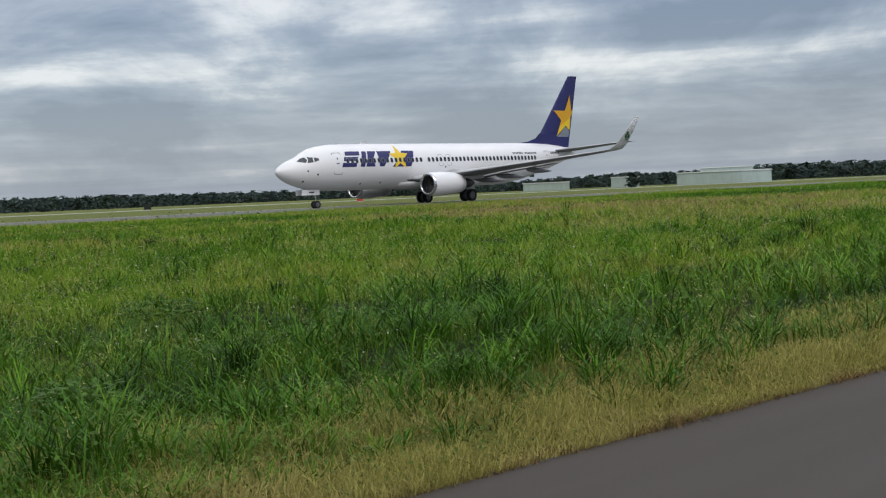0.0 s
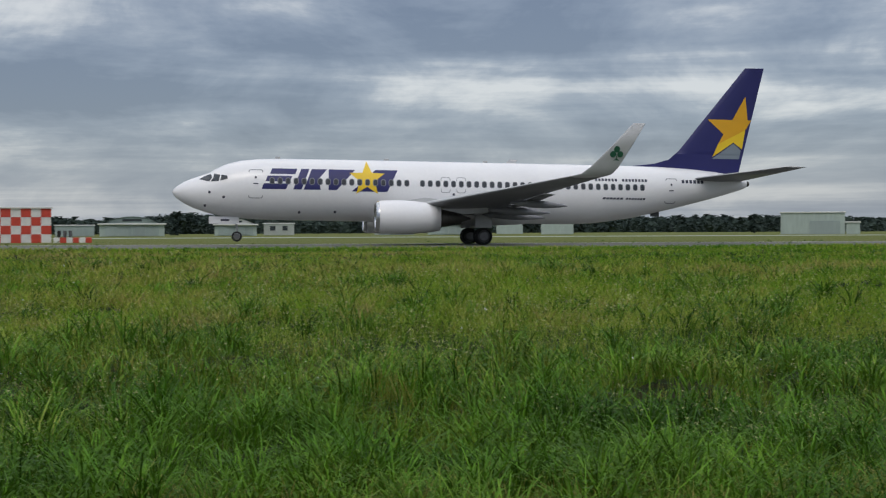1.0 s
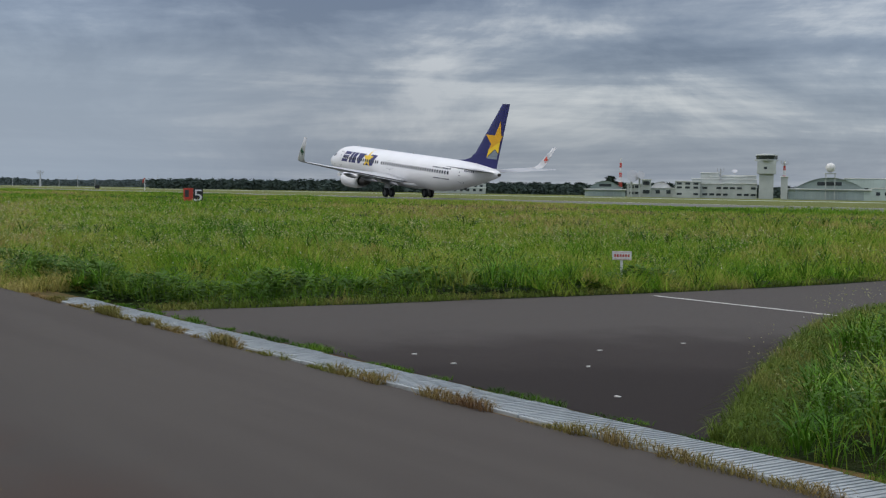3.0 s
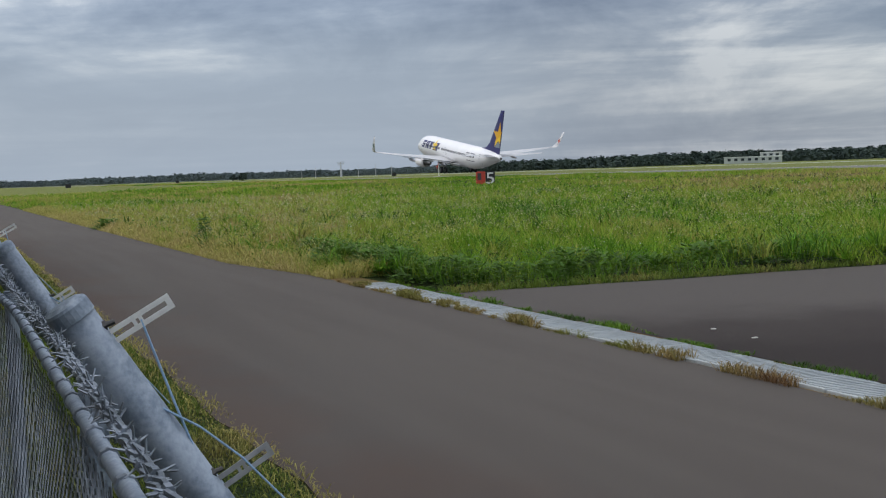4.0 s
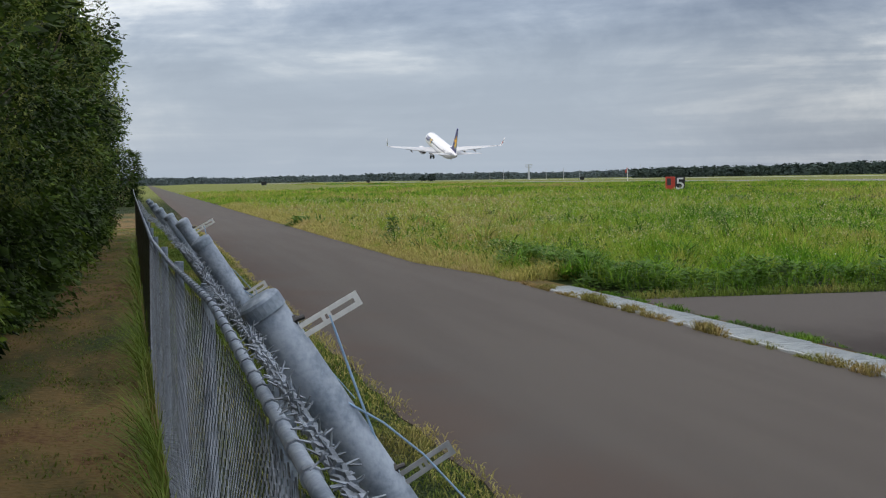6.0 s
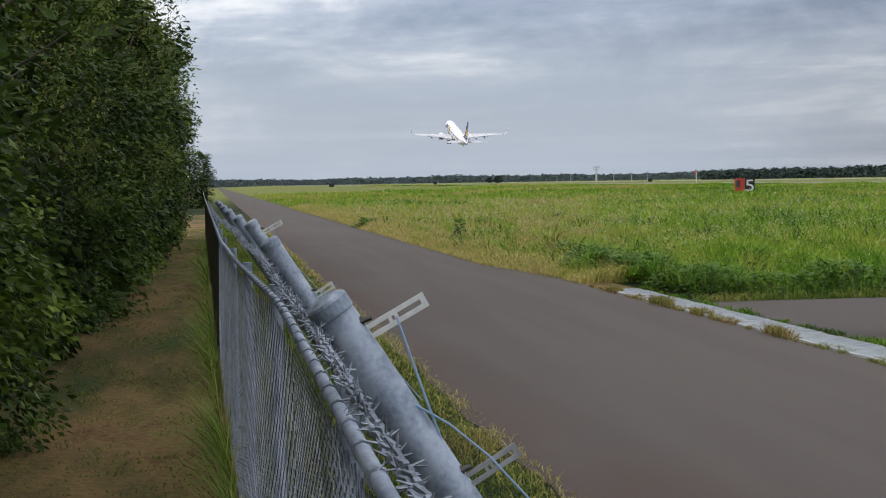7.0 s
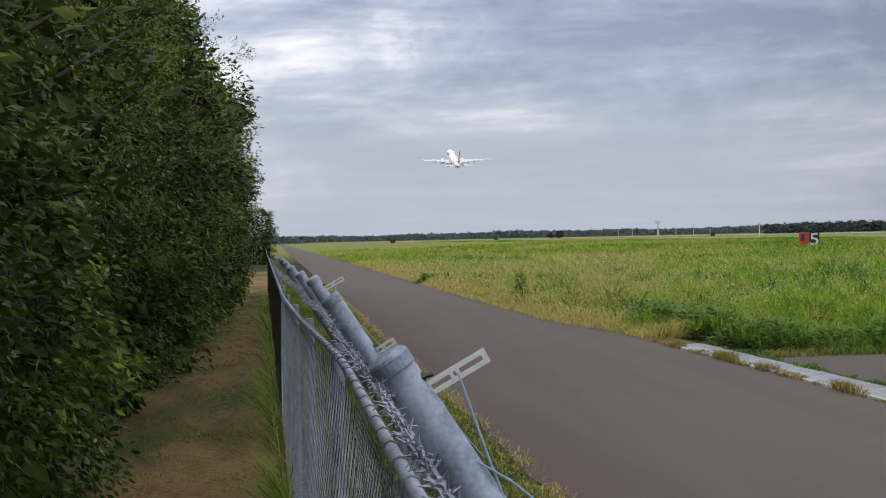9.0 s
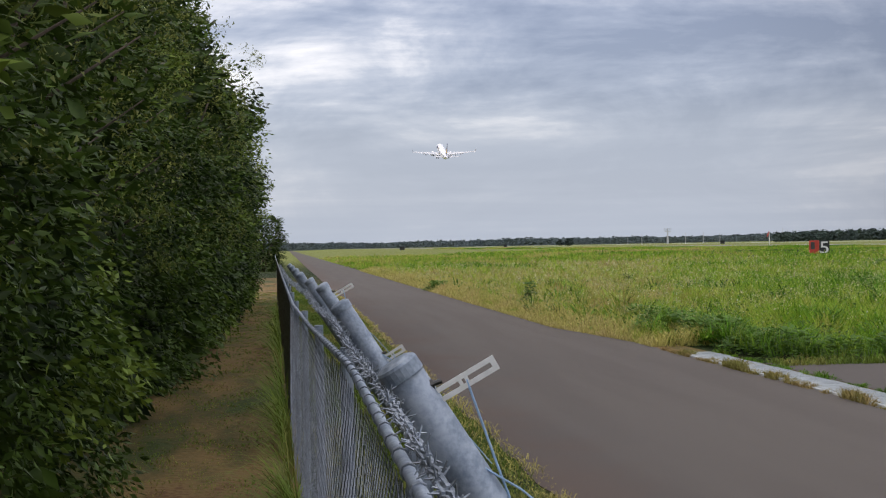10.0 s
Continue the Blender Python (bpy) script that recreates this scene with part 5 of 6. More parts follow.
def tufts(name, n, per, r0, r1, material, label, h0, h1, keep=None, spread=0.05, seed=81):
    """Bunches whose blades arch outward from the middle."""
    x, y, r = scatter(n, r0, r1)
    ok = in_meadow(x, y, 0.1)
    if keep is not None:
        ok &= keep(x, y, r)
    x, y, r = x[ok], y[ok], r[ok]
    big = np.clip(lumps(x, y, 3.2, seed) * 0.55 + 0.6 * g.random(len(x)), 0, 1.1)
    th = (h0 + (h1 - h0) * big) * np.clip(0.4 + edge_dist(x, y) / 1.6, 0, 1) * np.clip((62.5 - y) / 25, 0.4, 1)
    rep = lambda q: np.repeat(q, per)
    m = len(x) * per
    ang = g.random(m) * 2 * np.pi
    off = rep(spread + 0.0016 * r) * np.sqrt(g.random(m)) * 1.5
    bx, by = rep(x) + np.cos(ang) * off, rep(y) + np.sin(ang) * off
    h = rep(th) * (0.55 + 0.6 * g.random(m))
    w = 0.005 + 0.00055 * rep(r) + 0.003 * g.random(m)
    ob = new(name, arch_mesh(name, bx, by, ground_np(by) + hump(bx, by), h, w, ang + (g.random(m) - 0.5) * 1.4, 0.35 + 0.9 * g.random(m), material))
    return tagged(ob, label, "grass", kind="stuff")


def edge_dist(x, y):
    d = np.where((x < -23) | (x > -3.4), y - 6.15, 99)
    d2 = np.abs(x - np.interp(y, MY, MX) - 0.2)
    return np.minimum(d, np.where(y < 24, d2, 99))


def lush(x, y):
    """Where rank green growth stands: the near belt, and patches out in the field."""
    near = np.clip((17.5 - y) / 4.0, 0, 1) * np.clip((x + 15) / 3.0, 0, 1)
    return 0.55 * near + 0.75 * np.clip(lumps(x, y, 6.0, 201) - 0.12, 0, 1)


def pale(x, y):
    """Where loose seeding grass covers the green."""
    band = np.clip((y - 15) / 4, 0, 1) * np.clip((36 - y) / 6, 0, 1)
    open_side = np.clip((-23.5 - x) / 2, 0, 1) * np.clip((33 - y) / 8, 0, 1)
    return 0.42 * band + 0.75 * open_side + 0.7 * np.clip(lumps(x, y, 4.5, 211) - 0.35, 0, 1)


def spikes(name, n, r0, r1, material, label, h0, h1, keep):
    """Fine single blades of the open field, in thousands of slim spikes."""
    x, y, r = scatter(n, r0, r1)
    ok = in_meadow(x, y) & keep(x, y, r)
    x, y, r = x[ok], y[ok], r[ok]
    m = len(x)
    k = np.clip(lumps(x, y, 3.0, 221) * 0.55 + lumps(x, y, 9.0, 222) * 0.45, 0, 1)
    h = (h0 + (h1 - h0) * k) * (0.6 + 0.7 * g.random(m)) * np.clip((62.5 - y) / 25, 0.5, 1) * np.clip(0.4 + edge_dist(x, y) / 1.6, 0, 1)
    a, f = g.random(m) * 2 * np.pi, g.random(m) * np.pi
    w = (0.003 + 0.00042 * r) * (0.7 + 0.6 * g.random(m))
    lean = h * (0.3 + 0.8 * g.random(m))
    z = ground_np(y) + hump(x, y)
    v = np.empty((m, 3, 3), np.float32)
    v[:, 0] = np.stack([x - np.cos(f) * w, y - np.sin(f) * w, z], 1)
    v[:, 1] = np.stack([x + np.cos(f) * w, y + np.sin(f) * w, z], 1)
    v[:, 2] = np.stack([x + np.cos(a) * lean, y + np.sin(a) * lean, z + h], 1)
    ob = new(name, raw_mesh(name, v.reshape(-1, 3), np.arange(3 * m).reshape(-1, 3), material))
    return tagged(ob, label, "grass", kind="stuff")


tufts("grass_tufts", 15000, 17, 6.4, 60, M_LUSH, "arching tufts of lush green grass", 0.24, 0.66,
      keep=lambda x, y, r: (edge_dist(x, y) > 0.5) & (g.random(len(x)) < 1.3 * lush(x, y)) & (lumps(x, y, 0.9, 231) > 0.36))
field("grass_meadow", 230000, 6.3, 60, M_GRASS, "tall lush green meadow grass", 0.12, 0.40, 0.004, 0.0004, 0.8,
      keep=lambda x, y, r: (edge_dist(x, y) > 0.9 * g.random(len(x)) + 0.15) & (g.random(len(x)) < 0.9 - 0.5 * lush(x, y)), seed=3)
spikes("grass_open_field", 620000, 24, 260, M_OPEN, "yellow-green grass of the open airfield", 0.16, 0.40, keep=lambda x, y, r: (y > 15) | (x < -22))
field("grass_straw", 110000, 6.3, 60, M_DRY, "fine straw-coloured grass along the road edge", 0.16, 0.42, 0.003, 0.0006, 0.9,
      keep=lambda x, y, r: ((x > -3.4) | (x < -23)) & (edge_dist(x, y) < 2.4 * g.random(len(x))), seed=7, curl=1.0)
field("grass_ripe", 250000, 8, 110, M_RIPE, "patches of ripening yellow-green grass", 0.24, 0.46, 0.0025, 0.00022, 1.1,
      keep=lambda x, y, r: g.random(len(x)) < pale(x, y) - 0.25 * (lush(x, y) > 0.6), seed=9)


def seed_heads():
    """Loose pale panicles that stand over the meadow."""
    x, y, r = scatter(75000, 9, 100)
    ok = in_meadow(x, y) & (y < 46) & (g.random(len(x)) < pale(x, y))
    x, y, r = x[ok], y[ok], r[ok]
    n = len(x)
    h = 0.38 + 0.26 * g.random(n)
    k = 4
    c = np.stack([x, y, ground_np(y) + hump(x, y) + h], 1)[:, None, :] + g.normal(size=(n, k, 3)) * np.array([0.035, 0.035, 0.05])
    d = g.normal(size=(n, k, 3, 3)) * (0.003 + 0.0003 * r)[:, None, None, None]
    v = (c[:, :, None, :] + d).reshape(-1, 3)
    ob = new("grass_seed_heads", raw_mesh("seed_heads", v, np.arange(len(v)).reshape(-1, 3), M_SEED))
    tagged(ob, "pale loose seed heads over the meadow", "grass", kind="stuff")


seed_heads()


def weeds():
    """Low broad-leaved weeds by the road edges and in clumps."""
    x, y, r = scatter(150000, 7, 75)
    ok = in_meadow(x, y) & ((edge_dist(x, y) < 1.6) & (lumps(x, y, 3.0, 41) > 0.45) | (lumps(x, y, 5.0, 43) > 0.63) | ((x < -19.0) & (x > -31) & (y < 19) & (y < 9.5 + np.maximum(0, x + 25) * 2)))
    x, y, r = x[ok], y[ok], r[ok]
    n = len(x)
    z = ground_np(y) + hump(x, y) + (0.05 + 0.40 * g.random(n) ** 1.2) * np.clip(0.3 + edge_dist(x, y) / 1.5, 0, 1)
    s = 0.020 + 0.0007 * r
    a = g.random(n) * 6.283
    tilt = (g.random(n) - 0.3) * 1.2
    ux, uy, uz = np.cos(a) * np.cos(tilt), np.sin(a) * np.cos(tilt), np.sin(tilt)
    px, py = -np.sin(a), np.cos(a)
    c = np.stack([x, y, z], 1)
    u = np.stack([ux, uy, uz], 1) * s[:, None]
    p = np.stack([px, py, np.zeros(n)], 1) * s[:, None] * 0.55
    v = np.stack([c, c + u * 0.9 + p, c + u * 2.0, c + u * 0.9 - p], 1)
    t = np.array([[0, 1, 2], [0, 2, 3]])
    tri = (np.arange(n)[:, None, None] * 4 + t[None]).reshape(-1, 3)
    tagged(new("broad_weeds", raw_mesh("broad_weeds", v.reshape(-1, 3), tri, M_WEED)), "low broad-leaved weeds at the road edge", "weeds", kind="stuff")
    # small white flowers
    x, y, r = scatter(1500, 12, 70)
    ok = in_meadow(x, y) & (y < 40) & (lumps(x, y, 6.0, 51) > 0.5)
    x, y, r = x[ok], y[ok], r[ok]
    n = len(x)
    c = np.stack([x, y, ground_np(y) + 0.4 + 0.2 * g.random(n)], 1)
    d = g.normal(size=(n, 3, 3)) * (0.006 + 0.0003 * r)[:, None, None]
    v = (c[:, None, :] + d).reshape(-1, 3)
    tagged(new("white_flowers", raw_mesh("white_flowers", v, np.arange(len(v)).reshape(-1, 3), M_PAINT)), "scattered tiny white flowers in the meadow", "flowers", kind="stuff")


weeds()


def strip(name, n, x0, x1, y0, y1, material, label, h0, h1, w, lean, power=1.0, lift=0.0, gaps=-9.0):
    """Blades along a straight verge, thinning away from the viewpoint's end."""
    u = g.random(n)
    x = x0 + (x1 - x0) * u ** power
    y = y0 + (y1 - y0) * g.random(n)
    bare = lumps(x, y, 0.7, 63) < gaps
    x, y = x[~bare], y[~bare]
    n = len(x)
    k = lumps(x, y, 1.6, 61)
    h = (h0 + (h1 - h0) * np.clip(k, 0, 1)) * (0.6 + 0.6 * g.random(n))
    tagged(new(name, blade_mesh(name, x, y, np.full(n, LOW + lift), h, w + 0.0004 * np.abs(x), lean * (0.3 + g.random(n)), material, 0.9)), label, "grass", kind="stuff")


strip("grass_verge", 85000, 4, -70, 0.24, 1.98, M_VERGE, "short green verge between fence and road", 0.04, 0.12, 0.005, 1.0, 1.3)
strip("grass_verge_dry", 7000, -3, -60, 1.75, 2.12, M_DRY, "dry grass creeping over the road edge", 0.04, 0.13, 0.004, 1.3, 1.5)
def fence_tufts():
    """Long thin grass that leans out of the fence foot over the path."""
    n = 105
    tx = -5 - 34 * g.random(n) ** 1.5
    m = n * 13
    x = np.repeat(tx, 13) + g.normal(size=m) * 0.10
    y = np.interp(-x, [0, 8, 12, 25, 60], [0.10, 0.05, -0.02, -0.18, -0.5]) + g.normal(size=m) * 0.03
    ang = -np.pi / 2 + g.normal(size=m) * 0.9
    tagged(new("grass_fence_tufts", arch_mesh("fence_tufts", x, y, np.full(m, LOW), 0.25 + 0.50 * g.random(m), 0.006 + 0.0003 * -x, ang, 0.45 + 0.8 * g.random(m), M_VERGE)),
           "long thin grass leaning out of the fence foot", "grass", kind="stuff")


fence_tufts()
strip("grass_path", 26000, -5, -60, -2.2, 0.1, M_VERGE, "short worn grass on the path", 0.015, 0.05, 0.005, 1.2, 1.5, gaps=0.35)
strip("grass_path_dead", 9000, -5, -60, -2.2, 0.0, M_DEAD, "dead brown grass scattered on the path", 0.01, 0.04, 0.006, 1.4, 1.5, gaps=0.4)
strip("grass_road_rim", 9000, -2.6, 14, 6.03, 6.22, M_DEAD, "brown dead stalks on the asphalt's edge", 0.04, 0.16, 0.004, 1.6, gaps=0.2)


def edge_strip(name, n, x0, x1, material, label, h0, h1, w, reach, lean=1.0):
    """Fine grass that spills over the field-side edge of the road."""
    x = x0 + (x1 - x0) * g.random(n) ** 1.2
    rim = 6.06 + 0.58 * np.clip((x + 30) / 5, 0, 1) * (x < -20)
    y = rim + reach * g.random(n) ** 1.6
    h = (h0 + (h1 - h0) * np.clip(lumps(x, y, 1.5, 71), 0, 1)) * (0.6 + 0.6 * g.random(n)) * np.clip(0.35 + (y - rim) / 0.9, 0, 1)
    tagged(new(name, blade_mesh(name, x, y, np.full(n, LOW + 0.01), h, w + 0.0005 * np.hypot(x, y), lean * (0.3 + g.random(n)), material, 0.9)), label, "grass", kind="stuff")


def mouth_fringe():
    """Yellow grass rim along the flared edge of the side road, and along its far edge."""
    n = 15000
    y = 7.5 + 22 * g.random(n) ** 1.3
    far_side = g.random(n) < 0.35
    x = np.where(far_side, -19.3 - 0.7 * g.random(n) ** 1.5, np.interp(y, MY, MX) + 0.75 * g.random(n) ** 1.5)
    h = (0.05 + 0.22 * g.random(n)) * np.where(far_side, 0.7, 1.0)
    tagged(new("grass_rim", blade_mesh("grass_rim", x, y, ground_np(y) + 0.01, h, 0.004 + 0.0004 * np.hypot(x, y), 0.4 + g.random(n), M_VERGE, 0.9)), "yellowed grass rim of the side road", "grass", kind="stuff")
    n = 110000
    x, y = 130 - 640 * g.random(n), 54 + 10 * g.random(n)
    tagged(new("grass_crest", blade_mesh("grass_crest", x, y, ground_np(y), (0.10 + 0.26 * np.clip(lumps(x, y, 14.0, 241), 0, 1)) * (0.5 + 0.6 * g.random(n)), 0.012 + 0.0003 * np.hypot(x, y), 0.3 + 0.5 * g.random(n), M_OPEN)), "short grass on the crest before the runway", "grass", kind="stuff")


mouth_fringe()
edge_strip("grass_fringe", 60000, -2.6, 22, M_DRY, "straw-coloured fine grass fringe on the road edge", 0.22, 0.5, 0.0025, 2.6)
edge_strip("grass_fringe_far", 30000, -23.6, -110, M_DRY, "ripe yellow grass fringe beside the road", 0.25, 0.5, 0.003, 2.6)
strip("grass_drain_near", 9000, -3.5, -23, 6.62, 6.80, M_DEAD, "dry grass tufts along the drain", 0.03, 0.20, 0.004, 1.1, gaps=0.36)
strip("grass_drain_far", 4500, -4.5, -22, 7.3, 7.5, M_GRASS, "green tufts between drain and side road", 0.03, 0.13, 0.005, 1.1, gaps=0.4)


def bush(x, y, h, w, n, label):
    """A leafy weed plant: stalks with broad leaves along them."""
    z = float(ground_z(y))
    u = g.random(n)
    a = g.random(n) * 6.283
    rad = w * np.sqrt(g.random(n)) * (1.0 - 0.55 * u)
    c = np.stack([rad * np.cos(a), rad * np.sin(a), h * (0.08 + 0.9 * u)], 1)
    tilt = g.random(n) * 0.9 - 0.3
    L = (0.05 + 0.05 * g.random(n))[:, None] * (1 + 0.02 * math.hypot(x, y))
    out = np.stack([np.cos(a) * np.cos(tilt), np.sin(a) * np.cos(tilt), np.sin(tilt)], 1) * L
    wid = np.stack([-np.sin(a), np.cos(a), 0 * a], 1) * L * 0.36
    q = np.stack([c, c + out * 0.5 + wid, c + out, c + out * 0.5 - wid], 1)
    t = np.array([[0, 1, 2], [0, 2, 3]])
    s = tagged(new("weed_bush", raw_mesh("weed_bush", q.reshape(-1, 3), (np.arange(n)[:, None, None] * 4 + t[None]).reshape(-1, 3), M_WEED)), label, "weed", "weed bushes")
    s.matrix_basis = pose(x, y, z)
    for k in range(5):
        b = k * 1.3
        part("stalk", tube_bm([(0.1 * w * math.cos(b), 0.1 * w * math.sin(b), -0.03), (0.35 * w * math.cos(b), 0.35 * w * math.sin(b), 0.85 * h)], [0.008, 0.003], 5), M_WEED, s)


for x, y, h, w, n in ((-39.2, 7.3, 0.85, 0.28, 260), (-57.0, 6.5, 0.45, 0.8, 420), (-26.2, 7.6, 0.5, 0.85, 600), (-24.6, 7.9, 0.45, 0.7, 460), (-28.4, 8.1, 0.45, 0.6, 380), (-21.2, 10.5, 0.5, 0.8, 520),
                      (-21.0, 13.6, 0.5, 0.8, 520), (-20.6, 16.9, 0.45, 0.7, 420), (-20.3, 18.9, 0.4, 0.6, 360), (-34.0, 15.5, 0.5, 0.9, 420), (-46.0, 21.0, 0.55, 1.3, 480), (-70.0, 33.0, 0.5, 1.6, 460),
                      (-4.5, 11.5, 0.55, 0.9, 500), (0.8, 12.6, 0.5, 0.8, 420), (5.5, 9.8, 0.5, 0.7, 420), (-9.8, 18.5, 0.7, 1.2, 560), (-8.0, 22.0, 0.6, 1.2, 520), (11.0, 17.0, 0.5, 1.0, 420)):
    bush(x, y, h, w, n, "dark green broad-leaved weed clump in the meadow")
q = random.Random(17)
for i in range(17):
    x = -20.6 - 0.72 * i + 0.3 * q.random()
    bush(x, 7.75 + 0.5 * q.random() + 0.03 * i, 0.34 + 0.2 * q.random(), 0.62, 380, "dense broad-leaved weed mat at the asphalt's edge")
for i in range(11):
    y = 9.0 + 0.95 * i
    bush(-20.35 - 0.5 * q.random(), y, 0.30 + 0.2 * q.random(), 0.62, 340, "dense broad-leaved weed mat at the asphalt's edge")
for i in range(10):
    y = 8.6 + 1.0 * i
    bush(side_near(y) + 1.3 + 1.6 * q.random(), y + q.random(), 0.36 + 0.2 * q.random(), 0.7, 360, "low leafy weed clump on the grass corner")
# ---- path, fence and hedge behind the road ----
bm = bmesh.new()
vs = [bm.verts.new(c) for c in ((60, -4, LOW + 0.006), (60, 0.25, LOW + 0.006), (-90, 0.0, LOW + 0.006), (-90, -4, LOW + 0.006))]
bm.faces.new(vs[::-1])
whole("path", bm, M_PATH, "worn grass path with bare reddish earth", "path", kind="structure")
bm = bmesh.new()
vs = [bm.verts.new(c) for c in ((60, 0.2, LOW + 0.010), (60, 2.06, LOW + 0.010), (-70, 2.06, LOW + 0.010), (-70, 0.0, LOW + 0.010))]
bm.faces.new(vs)
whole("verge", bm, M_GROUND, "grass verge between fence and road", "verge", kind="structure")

FENCE_D = [-1.0, 4.0, 8.0, 12.0, 25.0, 60.0, 120.0]
FENCE_Y = [0.195, 0.19, 0.125, 0.05, -0.10, -0.50, -1.1]
FENCE_H = [0.36, 0.36, 0.46, 0.50, 0.50, 0.40, 0.30]


def fence_y(d):
    return float(np.interp(d, FENCE_D, FENCE_Y))


def rail_z(d):
    return EYE.z - float(np.interp(d, FENCE_D, FENCE_H))


fence = thing("chain_link_fence", pose(0, 0, 0), "galvanised chain-link fence with barbed wire and leaning stays", "fence")
DS = [-40, -30, -20, -10, -5] + [-0.8 + 0.5 * i for i in range(40)] + [20 + 4 * i for i in range(20)]
part("top_rail", tube_bm([(-d, fence_y(d) - 0.005, rail_z(d)) for d in DS], 0.0125, 8), M_GALV, fence, smooth=True)
for i in range(48):
    d = 0.9 + 0.17 * i
    part("tie_wire", tube_bm([(-d - 0.006, fence_y(d) - 0.005, rail_z(d)), (-d + 0.006, fence_y(d) - 0.005, rail_z(d))], 0.0155, 8), M_WIRE, fence)
# woven wire: upright zigzag wires hooked into each other, and slanting wires farther off
bm = bmesh.new()
def knit(d0, d1, step, rise, thick, depth):
    """Upright wires bent to and fro between the rail and a depth below it."""
    d, odd = d0, 0
    while d < d1:
        z, k, pts = max(LOW + 0.03, rail_z(d) - depth), odd, []
        while z < rail_z(d) - 0.004:
            dd = d + (step * 0.62 if k % 2 else -step * 0.62)
            pts.append((-dd, fence_y(dd) - 0.022 + (0.002 if k % 2 else -0.002), z))
            z += rise
            k += 1
        add_tube(bm, pts, thick, 3, caps=False)
        d += step
        odd += 1


knit(0.7, 3.0, 0.027, 0.016, 0.0009, 1.0)
knit(3.0, 13.0, 0.060, 0.034, 0.0013, 2.0)
for a0, a1, step, thick in ((-10.0, 0.7, 0.09, 0.0018), (12.4, 46.0, 0.12, 0.0026)):
    d = a0
    while d < a1:
        for s in (-1, 1):
            pts = []
            for j in range(0, 5):
                f = j / 4
                dd = d + (f if s > 0 else 1 - f) * 1.55
                pts.append((-dd, fence_y(dd) - 0.022 + 0.003 * s, LOW + 0.03 + f * (rail_z(dd) - 0.01 - LOW - 0.03)))
            add_tube(bm, pts, thick, 3, caps=False)
        d += step
tagged(part("wire_mesh", bm, M_MESH, fence, "woven galvanised wire mesh"), kind="stuff")
for i in range(-8, 14):
    d = -0.23 + 2.5 * i
    y = fence_y(d) + 0.03
    part("post", tube_bm([(-d, y, LOW - 0.1), (-d, y, rail_z(d) + 0.02)], 0.024, 14), M_GALV, fence)


def stay(d, brackets):
    """Leaning stay pipe with a domed cap, slotted brackets (root, tip, material) and cord."""
    top = Vector((-d, 0.181 if d < 8 else fence_y(d) + 0.06, 0.677 if d < 8 else 0.65))
    ax = Vector((0, 0.539, -0.842))
    foot = top + ax * 2.13
    R = 0.0365
    p = part("stay", tube_bm([top + ax * 0.02, top + ax * 0.7, foot], R, 24), M_GALV, fence, "leaning galvanised stay pipe", smooth=True)
    part("stay_cap", tube_bm([top - ax * 0.004, top - ax * 0.002, top + ax * 0.004, top + ax * 0.009, top + ax * 0.032, top + ax * 0.0325], [0.012, 0.026, 0.0365, 0.0388, 0.0388, 0.0366], 24), M_GALV, p, "domed pipe cap")
    if not brackets:
        return
    out = Vector((0, 0.842, 0.539))
    ends = []
    for (ry, rz), (ty, tz), paint in brackets:
        root, tip = top + Vector((0.012, ry, rz)), top + Vector((0.012, ty, tz))
        length, tilt = (tip - root).length, math.degrees(math.atan2(tz - rz, ty - ry))
        bm = bmesh.new()
        hw, e = 0.0135, 0.0088
        for a, b, u, v in ((0, length, -hw, -hw + e), (0, length, hw - e, hw), (0, 0.014, -hw + e, hw - e), (length - 0.010, length, -hw + e, hw - e), (length * 0.44, length * 0.49, -hw + e, hw - e), (length * 0.53, length * 0.58, -hw + e, hw - e)):
            add_box(bm, a, b, -0.0015, 0.0015, u, v)
        turn = Matrix.Translation(root) @ Matrix.Rotation(radians(90), 4, "Z") @ Matrix.Rotation(radians(-tilt), 4, "Y")
        bmesh.ops.transform(bm, matrix=turn, verts=bm.verts)
        br = part("bracket", bm, paint, p, "pale slotted bracket" if paint is M_BRACKET else "dull grey slotted bracket")
        bolt = bmesh.new()
        add_tube(bolt, [(-0.02, 0, 0), (0.028, 0, 0)], 0.005, 8)
        add_tube(bolt, [(0.004, 0, 0), (0.013, 0, 0)], 0.010, 6)
        bmesh.ops.transform(bolt, matrix=Matrix.Translation(root + Vector((0, -0.006, 0.026))) @ Matrix.Rotation(radians(90), 4, "Z") @ Matrix.Rotation(radians(-18), 4, "Y"), verts=bolt.verts)
        part("bolt", bolt, M_DARKMETAL, br)
        ends.append(root.lerp(tip, 0.55))
    c0 = ends[0]
    if len(ends) > 1:
        part("cord", tube_bm([c0, c0.lerp(top + Vector((0.014, 0.224, -0.318)), 0.5) + Vector((0, 0, -0.004)), top + Vector((0.014, 0.224, -0.318))], 0.0022, 6), M_STRING, p, "pale blue cord")
    else:
        part("cord", tube_bm([c0, c0 + Vector((0, 0.02, -0.09)), c0 + Vector((0, 0.05, -0.22))], 0.0022, 6), M_STRING, p, "pale blue cord")
    part("cord", tube_bm([top + Vector((0.02, y, z)) for y, z in ((0.15, -0.185), (0.215, -0.225), (0.285, -0.285), (0.36, -0.37), (0.55, -0.6))], 0.0022, 6), M_STRING, p)


